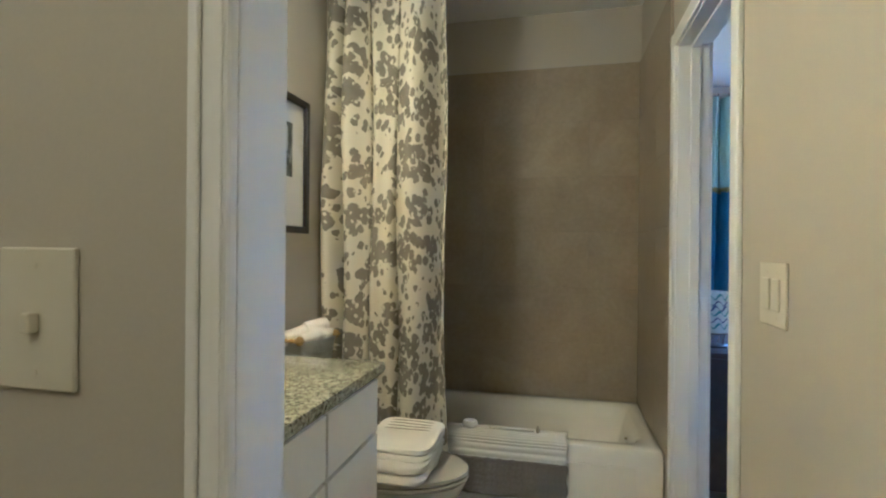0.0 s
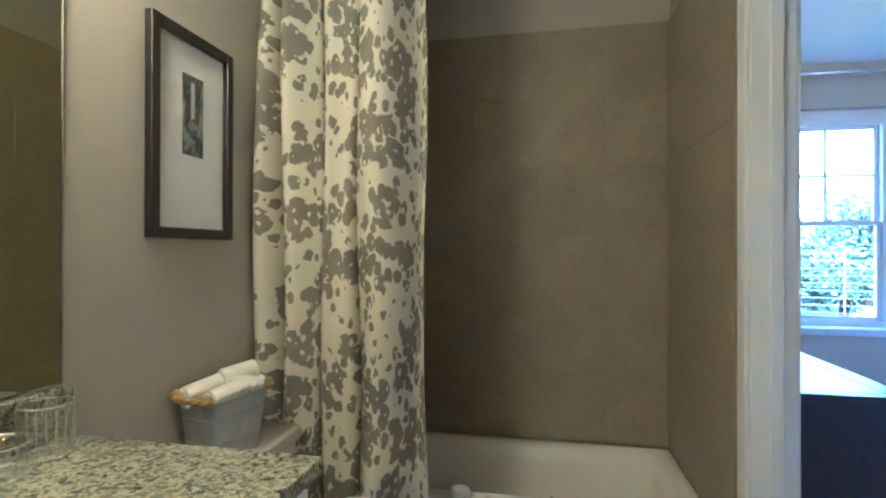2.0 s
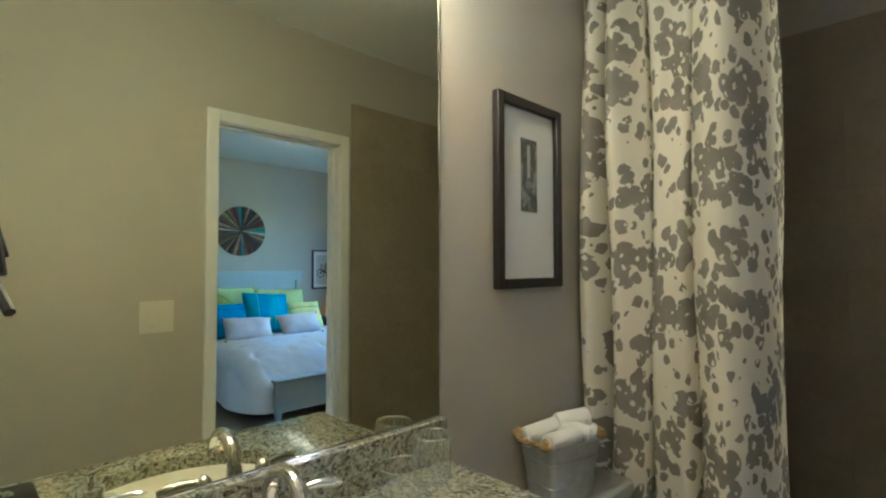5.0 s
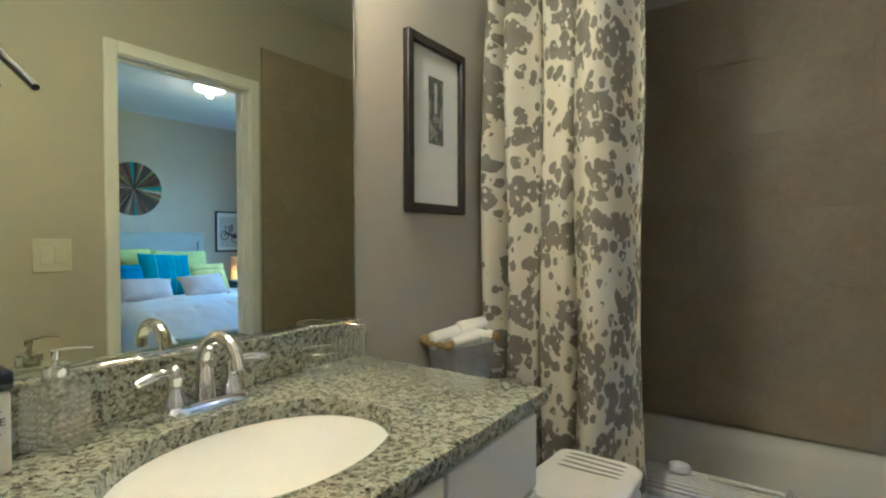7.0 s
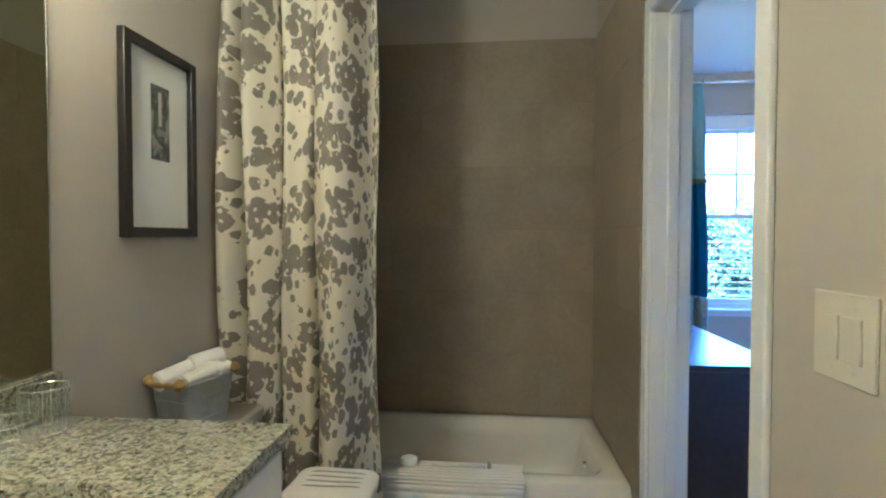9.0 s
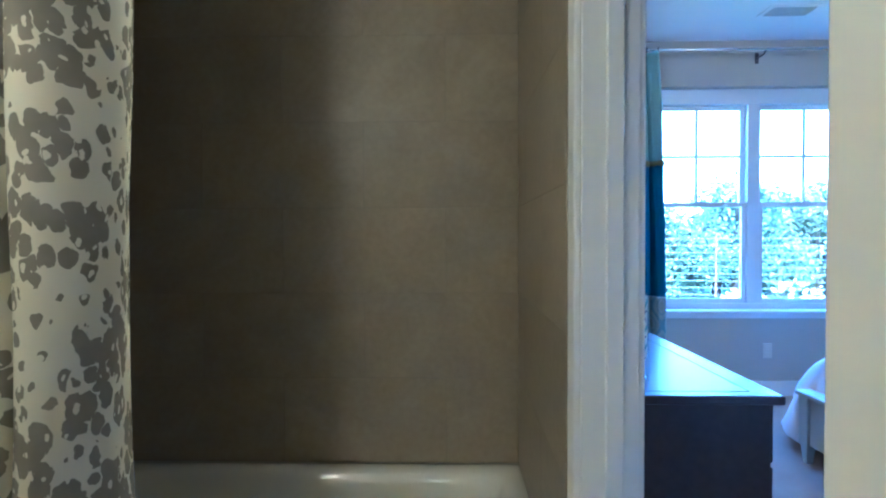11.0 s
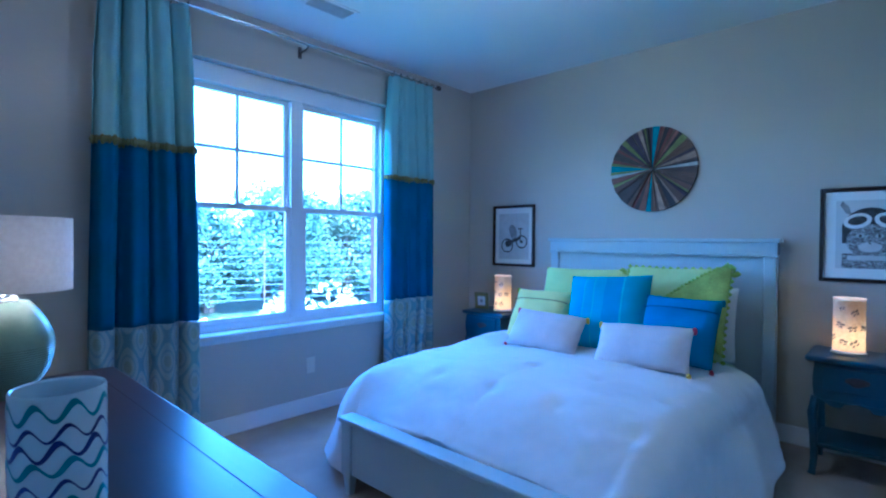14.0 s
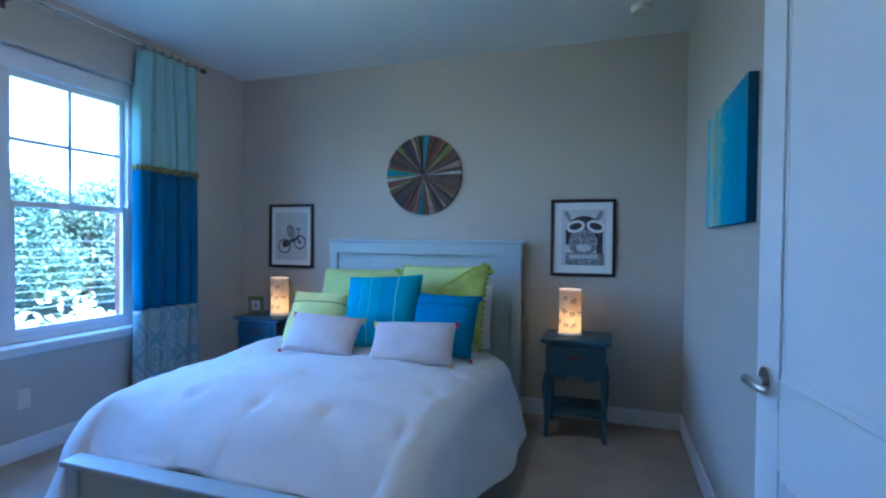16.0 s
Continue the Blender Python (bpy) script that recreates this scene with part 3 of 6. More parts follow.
for x0, x1 in ((WX0 + 0.033, MC - 0.046), (MC + 0.046, WX1 - 0.033)):
    for lowz, highz, yy, nm in ((WZ0 + 0.049, MEET + 0.02, GY - 0.012, "lower_sash"), (MEET - 0.018, WZ1 - 0.123, GY + 0.022, "upper_sash")):
        s = part(nm, box((x0, yy - 0.014, lowz), (x0 + 0.036, yy + 0.014, highz), 0.003), vinyl, win)
        for lo, hi in (((x1 - 0.036, yy - 0.014, lowz), (x1, yy + 0.014, highz)), ((x0 + 0.0365, yy - 0.014, lowz), (x1 - 0.0365, yy + 0.014, lowz + 0.038)),
                       ((x0 + 0.0365, yy - 0.014, highz - 0.036), (x1 - 0.0365, yy + 0.014, highz))):
            part("rail", box(lo, hi, 0.003), vinyl, s)
        p = part("pane", box((x0 + 0.037, yy - 0.002, lowz + 0.039), (x1 - 0.037, yy + 0.002, highz - 0.037)), pane_glass, s)
        p.visible_shadow = False
        if nm == "upper_sash":
            xm, zm = (x0 + x1) / 2, (lowz + highz) / 2
            part("muntin", box((xm - 0.013, yy - 0.013, lowz + 0.039), (xm + 0.013, yy - 0.003, highz - 0.037), 0.002), vinyl, s)
            part("muntin", box((x0 + 0.037, yy - 0.0125, zm - 0.013), (x1 - 0.037, yy - 0.0035, zm + 0.013), 0.002), vinyl, s)
        else:
            part("sash_lock", box(((x0 + x1) / 2 - 0.03, yy - 0.012, highz), ((x0 + x1) / 2 + 0.03, yy + 0.012, highz + 0.012), 0.004), vinyl, s)

# ---- outside ----
structure("ground", box((-60, YN + 0.16, -0.6), (80, 120, -0.5)), lawn, "sunlit grassy ground outside the window", "ground")
structure("facade", box((WX1 + 0.02, YN + 0.161, -0.5), (XE + 2, YN + 0.26, 3.0)), brick_ext, "red brick outer face beside the window", "facade")
structure("facade_near", box((-1.2, YN + 0.161, -0.5), (WX0 - 0.02, YN + 0.26, 3.0)), brick_ext, "red brick outer face beside the window", "facade")


def leaves(rng, centres, count, size, bm):
    for cx, cy, cz, r in centres:
        for _ in range(count):
            d = Vector((rng.gauss(0, 1), rng.gauss(0, 1), rng.gauss(0, 1))).normalized() * r * rng.uniform(0.55, 1.0) ** 0.6
            p = Vector((cx, cy, cz)) + Vector((d.x, d.y, d.z * 0.85))
            a = Vector((rng.gauss(0, 1), rng.gauss(0, 1), rng.gauss(0, 0.6))).normalized() * size * rng.uniform(0.6, 1.3)
            c = a.cross(Vector((rng.gauss(0, 1), rng.gauss(0, 1), rng.gauss(0, 1)))).normalized() * a.length * 0.55
            vs = [bm.verts.new(q) for q in (p - a, p + c, p + a, p - c)]
            bm.faces.new(vs)
    return bm


def tree(seed, x, y, h, spread, mat, label):
    rng = random.Random(seed)
    root = thing("tree", (x, y, -0.5), label, "tree", "trees beyond the window")
    bm = tube([(x, y, -0.5), (x + 0.1, y, h * 0.35), (x + 0.05, y + 0.1, h * 0.8)], 0.1, 8, radii=[0.14, 0.09, 0.03])
    for k in range(7):
        z = h * rng.uniform(0.15, 0.7)
        a = rng.uniform(0, 6.28)
        tube([(x + 0.08, y, z), (x + math.cos(a) * spread * 0.4, y + math.sin(a) * spread * 0.4, z + 0.4), (x + math.cos(a) * spread * 0.7, y + math.sin(a) * spread * 0.7, z + 0.6)],
             0.03, 5, bm, radii=[0.05, 0.03, 0.012])
    part("trunk", bm, bark, root)
    clumps = []
    for _ in range(32):
        a, t = rng.uniform(0, 6.28), rng.random()
        rr = spread * math.sqrt(rng.random()) * (1.0 - 0.6 * t)
        clumps.append((x + math.cos(a) * rr, y + math.sin(a) * rr, 0.1 + t * (h - 0.2), rng.uniform(0.35, 0.7) * spread / 1.4))
    part("crown", leaves(rng, clumps, 520, 0.052, bmesh.new()), mat, root)


for k, (x, y, h, s) in enumerate(((0.2, 14.0, 2.5, 1.5), (2.0, 14.4, 2.3, 1.5), (3.8, 13.6, 2.6, 1.5), (5.4, 14.2, 2.3, 1.5), (7.0, 13.6, 2.9, 1.6), (8.8, 13.4, 2.6, 1.6), (10.4, 12.9, 3.2, 1.6),
                                  (12.2, 12.4, 3.5, 1.8), (14.2, 11.9, 3.3, 1.8), (16.4, 11.2, 3.8, 1.9), (18.8, 10.4, 3.6, 2.0))):
    tree(11 + k, x, y, h - 0.45, s, leaf if k % 4 != 1 else leaf_light, "leafy green tree in sunlight beyond the fence")
    tree(41 + k, x + 0.9, y + 2.6, h - 0.2, s, leaf, "leafy green tree in sunlight beyond the fence")
for k, (x, y, r) in enumerate(((2.6, 9.6, 0.5), (5.0, 9.3, 0.75), (6.1, 9.0, 0.55), (8.4, 8.6, 0.7), (9.4, 8.3, 0.5), (3.6, 9.8, 0.35))):
    rng = random.Random(70 + k)
    root = thing("shrub", (x, y, -0.5), "sunlit shrub with the glare put into its pale leaf colour", "shrub", "shrubs beyond the window")
    part("stem", tube([(x, y, -0.5), (x, y, -0.1)], 0.03, 6), bark, root)
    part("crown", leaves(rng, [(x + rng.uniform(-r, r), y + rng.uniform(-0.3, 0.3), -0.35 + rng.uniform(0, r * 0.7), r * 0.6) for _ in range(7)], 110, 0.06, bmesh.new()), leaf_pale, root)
fen = thing("fence", (6, 11.2, -0.5), "pale horizontal-rail fence in front of trees", "fence")
f0, f1 = Vector((-2.0, 12.4, 0)), Vector((17.0, 8.4, 0))
for k in range(9):
    z = 1.22 - 0.135 * k
    part("rail", tube([f0 + Vector((0, 0, z)), f1 + Vector((0, 0, z))], 0.006, 6), rail_white, fen)
for k in range(9):
    p = f0.lerp(f1, k / 8)
    part("post", box((p.x - 0.011, p.y - 0.011, -0.5), (p.x + 0.011, p.y + 0.011, 1.3), 0.003), bark, fen)

# ================= bathroom =================
# tub
tub = thing("bathtub", (-0.4, 2.8, 0), "cream enamelled alcove bathtub with a flat front apron", "bathtub")
cx, cy, hx, hy = (WX + RX) / 2, (TF + TY) / 2, (RX - WX) / 2 - 0.004, (TY - TF) / 2 - 0.004
bx0 = cx - 0.005
loops = [rrect(cx, cy, hx, hy, 0.012, 0.0), rrect(cx, cy, hx, hy, 0.012, 0.355), rrect(cx, cy, hx - 0.006, hy - 0.006, 0.014, 0.372), rrect(cx, cy, hx - 0.02, hy - 0.02, 0.02, 0.378),
         rrect(bx0, cy + 0.008, hx - 0.062, hy - 0.062, 0.09, 0.376), rrect(bx0, cy + 0.008, hx - 0.080, hy - 0.080, 0.09, 0.362), rrect(bx0, cy + 0.008, hx - 0.10, hy - 0.095, 0.10, 0.30),
         rrect(bx0, cy + 0.008, hx - 0.15, hy - 0.125, 0.12, 0.12), rrect(bx0, cy + 0.008, hx - 0.21, hy - 0.17, 0.12, 0.075)]
part("shell", loft(loops, False, True), acrylic, tub, smooth=True)
part("apron_panel", box((WX + 0.12, TF - 0.003, 0.04), (RX - 0.12, TF + 0.008, 0.30), 0.003), acrylic, tub)
part("overflow_plate", tube([(RX - 0.096, 2.80, 0.27), (RX - 0.112, 2.80, 0.265)], 0.035, 20), chrome, tub, "round chrome overflow plate", True)
part("drain", lathe(RX - 0.3, 2.80, [(0.0, 0.0765), (0.03, 0.0765), (0.03, 0.08), (0.0, 0.081)], 20), chrome, tub)

# shower tiles: each a piece on its wall
tile_sheet = tagged(part("wall_tile_bed", box((WX, TY - 0.0118, 0.379), (RX, TY - 0.001, 2.296)), grout), "thin grout bed behind taupe shower tiles", "wall", kind="structure")
side_bed = tagged(part("wall_tile_side", box((RX - 0.0118, 2.3525, 0.379), (RX - 0.001, TY - 0.012, 2.2955)), grout), "thin grout bed behind taupe shower tiles", "wall", kind="structure")
left_bed = tagged(part("wall_tile_left", box((WX + 0.001, 2.3525, 0.379), (WX + 0.0118, TY - 0.012, 2.2955)), grout), "thin grout bed behind taupe shower tiles", "wall", kind="structure")
TH = (2.294 - 0.381) / 6


def tile_mesh(w, along):
    bm = box((-w / 2 + 0.0007, -0.004, -TH / 2 + 0.0007), (w / 2 - 0.0007, 0.004, TH / 2 - 0.0007), 0.0007, seg=1)
    if along == "y":
        bmesh.ops.rotate(bm, verts=bm.verts, matrix=Matrix.Rotation(math.pi / 2, 3, "Z"))
    me = bpy.data.meshes.new("tile")
    bm.to_mesh(me)
    bm.free()
    me.materials.append(tile_taupe)
    return me


def tile_run(owner, a, c, along, fixed, first, width=0.61):
    cache = {}
    for row in range(6):
        x = a - (0 if row % 2 == first else width / 2)
        z = 0.381 + TH * (row + 0.5)
        while x < c - 0.004:
            lo, hi = max(x, a), min(x + width, c)
            if hi - lo > 0.01:
                w = round(hi - lo, 3)
                if w not in cache:
                    cache[w] = tile_mesh(w, along)
                ob = new("tile", cache[w])
                ob.location = ((lo + hi) / 2, fixed, z) if along == "x" else (fixed, (lo + hi) / 2, z)
                ob.parent = owner
            x += width


tile_run(tile_sheet, WX + 0.012, RX - 0.012, "x", TY - 0.009, 0)
tile_run(side_bed, 2.352, TY - 0.014, "y", RX - 0.009, 1)
tile_run(left_bed, 2.352, TY - 0.014, "y", WX + 0.009, 1)

# shower rod and curtain
rod = thing("shower_track", (-0.86, 2.34, CB), "short chrome curtain track fixed under the ceiling", "rod")
part("bar", tube([(WX + 0.02, 2.34, 2.585), (-0.56, 2.34, 2.585)], 0.009, 14), chrome, rod, smooth=True)
for x in (WX + 0.05, -0.86, -0.60):
    part("hanger", tube([(x, 2.34, 2.594), (x, 2.34, CB - 0.001)], 0.006, 10), chrome, rod, smooth=True)

cur = thing("shower_curtain", (-0.86, 2.25, 2.3), "cream shower curtain with grey-brown blossom print, drawn aside", "curtain")
FOLD, FREE = 3.35, 0.73


def curtain_place(u, v):
    z = 2.555 - 2.47 * v
    wide = 0.553
    x = -1.152 + wide * u
    if u < FREE:
        ph = -math.pi / 2 - FOLD * 2 * math.pi * (FREE - u) / FREE + (0.5 * math.sin(3.0 * v + 4 * u) + 0.9 * math.sin(6.0 * u + 0.6)) * math.sin(math.pi * u / FREE)
    else:
        ph = -math.pi / 2 + (0.95 + 0.12 * v) * math.pi * (u - FREE) / (1 - FREE)
    deep = (0.060 + 0.018 * math.sin(7.3 * u + 1)) * (0.55 + 0.45 * min(1, 4 * v))
    y = 2.300 + deep * math.sin(ph) + 0.014 * math.sin(2.3 * ph + 2 * v) - 0.05 * v * u
    x += 0.027 * math.cos(ph) + 0.010 * math.sin(9 * v + 11 * u)
    if v > 0.5:
        x += 0.05 * (v - 0.5) * 2 * u ** 3
    if v > 0.62:
        x -= 0.06 * (v - 0.62) * (1 - abs(2 * u - 1.4))
    return (max(x, WX + 0.006 + 0.004 * u), y, z)


c = part("cloth", grid(curtain_place, 200, 60, lambda u, v: (u * 1.30, 2.47 * (1 - v))), spotted, cur, smooth=True)
thick(c, 0.002)
for k in range(7):
    x = -1.11 + 0.075 * k
    part("ring", tube(arc(lambda t: (x, 2.34 + 0.024 * math.sin(2 * math.pi * t), 2.575 + 0.03 * math.cos(2 * math.pi * t)), 16), 0.002, 6), chrome, cur)

# towel over the tub edge
mat_ = thing("bath_mat", (-0.33, TF, 0.38), "white ribbed bath mat with grey waffle end, hung over the tub", "bath mat")


def over(x0, x1, path, mat, name, rib):
    def at(u, v):
        s = v * (len(path) - 1)
        i = min(int(s), len(path) - 2)
        f = s - i
        y = path[i][0] * (1 - f) + path[i + 1][0] * f
        z = path[i][1] * (1 - f) + path[i + 1][1] * f
        w = rib(u, v)
        lean = 0.004 * math.sin(9 * u + 4 * v)
        return (x0 + (x1 - x0) * u + 0.004 * math.sin(12 * v), y - w - lean * 0.5, z + w * 0.6)
    ob = part(name, grid(at, 70, 90), mat, mat_, smooth=True)
    thick(ob, 0.008)
    return ob


over(-0.62, -0.055, [(2.60, 0.345), (2.545, 0.385), (2.50, 0.3895), (2.455, 0.389), (2.428, 0.378), (2.424, 0.35), (2.422, 0.285)], terry, "white_band",
     lambda u, v: 0.0035 * math.sin(2 * math.pi * 13 * v) if v > 0.3 else 0.0)
over(-0.62, -0.055, [(2.420, 0.287), (2.418, 0.20), (2.416, 0.125)], waffle, "waffle_band", lambda u, v: 0.0030 * math.sin(2 * math.pi * 24 * v) * math.sin(2 * math.pi * 60 * u))

soap = thing("soap_bar", (-0.50, 2.49, 0.395), "oval white bar of soap on the tub edge", "soap")
part("bar", loft([oval(-0.50, 2.49, 0.035 * k, 0.026 * k, z, 24) for k, z in ((0.7, 0.397), (1, 0.405), (1.02, 0.415), (0.9, 0.427), (0.5, 0.432))], True, True), pillow_white, soap, smooth=True)
bottle = thing("bath_brush", (-0.27, 2.49, 0.395), "slim white bath brush lying on the mat", "brush")
part("handle", tube([(-0.41, 2.485, 0.405), (-0.30, 2.49, 0.403), (-0.20, 2.488, 0.405)], 0.007, 10, radii=[0.009, 0.006, 0.007]), terry, bottle, smooth=True)
part("tip", lathe(-0.185, 2.488, [(0.006, 0.397), (0.008, 0.405), (0.006, 0.418), (0.003, 0.428)], 12), porcelain, bottle, smooth=True)

# toilet
toi = thing("toilet", (-0.8, 2.0, 0), "white porcelain toilet with its lid closed", "toilet")
TYC = 2.0
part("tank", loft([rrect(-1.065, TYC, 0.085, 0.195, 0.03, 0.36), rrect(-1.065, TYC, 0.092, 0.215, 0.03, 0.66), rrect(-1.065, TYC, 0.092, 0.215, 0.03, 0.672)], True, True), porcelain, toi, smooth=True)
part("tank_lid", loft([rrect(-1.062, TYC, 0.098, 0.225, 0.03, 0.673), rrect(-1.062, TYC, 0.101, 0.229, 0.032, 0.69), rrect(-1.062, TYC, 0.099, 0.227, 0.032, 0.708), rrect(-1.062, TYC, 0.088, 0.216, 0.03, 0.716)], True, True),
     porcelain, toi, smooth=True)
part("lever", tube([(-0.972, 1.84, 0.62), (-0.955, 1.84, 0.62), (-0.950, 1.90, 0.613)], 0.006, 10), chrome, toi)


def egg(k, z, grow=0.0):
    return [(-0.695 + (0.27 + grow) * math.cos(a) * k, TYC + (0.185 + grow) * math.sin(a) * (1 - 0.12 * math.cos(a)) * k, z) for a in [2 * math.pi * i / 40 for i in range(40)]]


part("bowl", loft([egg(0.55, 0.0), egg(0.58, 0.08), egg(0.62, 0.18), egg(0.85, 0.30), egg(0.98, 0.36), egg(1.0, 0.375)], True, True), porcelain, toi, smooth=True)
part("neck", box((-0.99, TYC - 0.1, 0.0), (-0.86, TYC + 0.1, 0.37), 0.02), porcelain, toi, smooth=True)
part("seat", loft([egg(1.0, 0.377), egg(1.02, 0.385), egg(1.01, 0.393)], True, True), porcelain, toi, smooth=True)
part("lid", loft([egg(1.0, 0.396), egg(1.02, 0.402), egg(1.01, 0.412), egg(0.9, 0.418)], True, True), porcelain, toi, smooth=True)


# folded towels on the lid: soft layers with a rounded fold, the upper one with woven stripes
def soft_slab(cx, cy, hx_, hy_, z0, h, amp, seed, n=56):
    loops = []
    for lift, inset in ((0.0, 0.020), (0.08, 0.007), (0.3, 0.0), (0.6, 0.001), (0.85, 0.007), (0.97, 0.018), (1.0, 0.034), (1.005, 0.075)):
        lp = []
        for i in range(n):
            a = 2 * math.pi * i / n
            ca, sa = math.cos(a), math.sin(a)
            px = math.copysign(abs(ca) ** 0.32, ca) * (hx_ - inset)
            py = math.copysign(abs(sa) ** 0.32, sa) * (hy_ - inset)
            w = noise.noise(Vector((px * 11 + seed, py * 11, lift * 2)))
            lp.append((cx + px * (1 + amp * w), cy + py * (1 + amp * w), z0 + h * lift + (0.35 * amp * h * noise.noise(Vector((px * 8, py * 8, seed))) if 0.0 < lift else 0.0)))
        loops.append(lp)
    return loft(loops, True, True)


def folded(name, layers, label, stripes):
    """layers: centre x and y, half sizes, foot and height of each fold."""
    cx, cy, hx_, hy_, z0, h = layers[0]
    root = thing(name, (cx, cy, z0), label, "towel", "folded towels on the toilet lid")
    for k, (cx, cy, hx_, hy_, z0, h) in enumerate(layers):
        part("fold", soft_slab(cx, cy, hx_, hy_, z0, h, 0.07, 3.1 * k + len(name)), terry, root, smooth=True)
    for q in range(stripes):
        yy = cy + hy_ - 0.045 - 0.030 * q
        part("stripe", tube(arc(lambda t: (cx + (hx_ - 0.026) * (2 * t - 1), yy + 0.003 * math.sin(5 * t + q), z0 + h * 1.0 + 0.0005 - 0.010 * abs(2 * t - 1) ** 6), 18), 0.0032, 6), stripe_grey, root, smooth=True)
    return root


folded("bath_towel", ((-0.705, 1.975, 0.165, 0.185, 0.419, 0.034), (-0.695, 1.985, 0.158, 0.180, 0.451, 0.032)), "thick white terry bath towel folded on the toilet lid", 0)
folded("hand_towel", ((-0.680, 2.010, 0.142, 0.168, 0.482, 0.020), (-0.676, 2.018, 0.138, 0.165, 0.500, 0.024)), "white terry towel with thin grey stripes, folded on top", 4)

# basket of rolled washcloths on the tank
bas = thing("storage_basket", (-1.06, 1.985, 0.717), "galvanised metal tub with rope handles on the toilet tank", "basket")
bm_at = Matrix.Translation((-1.066, 1.967, 0)) @ Matrix.Rotation(radians(-15), 4, "Z")


def turned(pts):
    return [bm_at @ Vector(p) for p in pts]


part("pail", loft([turned(rrect(0, 0, hx_, hy_, 0.018, z)) for hx_, hy_, z in ((0.054, 0.076, 0.7175), (0.061, 0.086, 0.80), (0.068, 0.094, 0.870), (0.070, 0.096, 0.875), (0.064, 0.090, 0.873), (0.052, 0.074, 0.73))], True, True),
     galvanised, bas, smooth=True)
rim_ = turned(rrect(0, 0, 0.069, 0.095, 0.018, 0.876))
part("rim", tube(rim_ + rim_[:1], 0.0035, 8), galvanised, bas, smooth=True)
for z in (0.765, 0.83):
    hoop = turned(rrect(0, 0, 0.0545 + (z - 0.7175) * 0.09, 0.0765 + (z - 0.7175) * 0.115, 0.018, z))
    part("swage", tube(hoop + hoop[:1], 0.002, 6), galvanised, bas, smooth=True)
for s in (-1, 1):
    strands = []
    for w_ in (0.0, math.pi):
        strands.append(turned(arc(lambda t: (-0.058 + 0.116 * t + 0.0035 * math.cos(18 * t + w_), s * (0.099 + 0.034 * math.sin(math.pi * t)), 0.884 + 0.006 * math.sin(math.pi * t) + 0.0035 * math.sin(18 * t + w_)), 30)))
    rp = part("rope_handle", tube(strands[0], 0.005, 8, tube(strands[1], 0.005, 8)), rope, bas, "tan twisted rope handle", True)
    for x in (-0.056, 0.056):
        part("rope_knot", loft([turned(oval(x + 0.003 * math.sin(k * 2.1), s * 0.101, 0.004 + 0.015 * math.sin(math.pi * k / 8) + 0.002 * (k % 2), 0.004 + 0.013 * math.sin(math.pi * k / 8) + 0.002 * (k % 2), 0.868 + 0.036 * k / 8, 12)) for k in range(9)], True, True), rope, rp, smooth=True)


def washcloth(a, c, r, label):
    root = thing("washcloth", ((a[0] + c[0]) / 2, (a[1] + c[1]) / 2, min(a[2], c[2]) - r), label, "washcloth", "rolled washcloths in the basket")
    a, c = Vector(a), Vector(c)
    ax = (c - a).normalized()
    u = ax.cross(Vector((0, 0, 1))).normalized()
    w = u.cross(ax)
    part("roll", tube([a, a.lerp(c, 0.05), a.lerp(c, 0.5), a.lerp(c, 0.95), c], r, 18, radii=[r * 0.8, r, r * 1.03, r, r * 0.8]), terry, root, smooth=True)
    part("flap", loft([[p + (u * math.cos(t) + w * math.sin(t)) * rr for rr, t in [(r * 1.02, 0.3 + 0.16 * k) for k in range(9)] + [(r * 1.13, 1.6 - 0.16 * k) for k in range(9)]]
                       for p in (a.lerp(c, 0.03), a.lerp(c, 0.97))], True, True), terry, root, smooth=True)
    for f in (0.78, 0.84):
        part("stripe", tube([a.lerp(c, f), a.lerp(c, f + 0.012)], r * 1.045, 18, caps=False), stripe_grey, root, smooth=True)


for a, c, r, lab in (((-1.115, 1.905, 0.888), (-1.075, 2.005, 0.905), 0.028, "white rolled washcloth leaning in the metal tub"),
                     ((-1.050, 1.915, 0.880), (-1.020, 2.020, 0.890), 0.027, "white rolled washcloth leaning in the metal tub"),
                     ((-1.065, 2.000, 0.905), (-0.995, 2.045, 0.888), 0.027, "white washcloth folded across the others"),
                     ((-1.075, 2.000, 0.912), (-1.020, 2.085, 0.925), 0.030, "white rolled washcloth on top of the others"),
                     ((-1.040, 2.010, 0.882), (-0.995, 2.085, 0.886), 0.027, "white rolled washcloth low in the metal tub")):
    sink = Vector((-0.010, -0.025, -0.008))
    washcloth(Vector(a) + sink, Vector(c) + sink, r, lab)

# vanity cabinet
VF, VY0, VY1 = -0.638, EY1 + 0.004, 1.572
van = thing("vanity_cabinet", (-0.9, 1.1, 0), "white painted bathroom vanity with shaker doors and drawers", "cabinet")
part("body", box((WX + 0.002, VY0, 0.09), (VF, VY1, CT - 0.034), 0.002), cabinet_white, van)
part("toe_kick", box((WX + 0.002, VY0, 0), (VF - 0.06, VY1 - 0.002, 0.0895)), gap_dark, van)


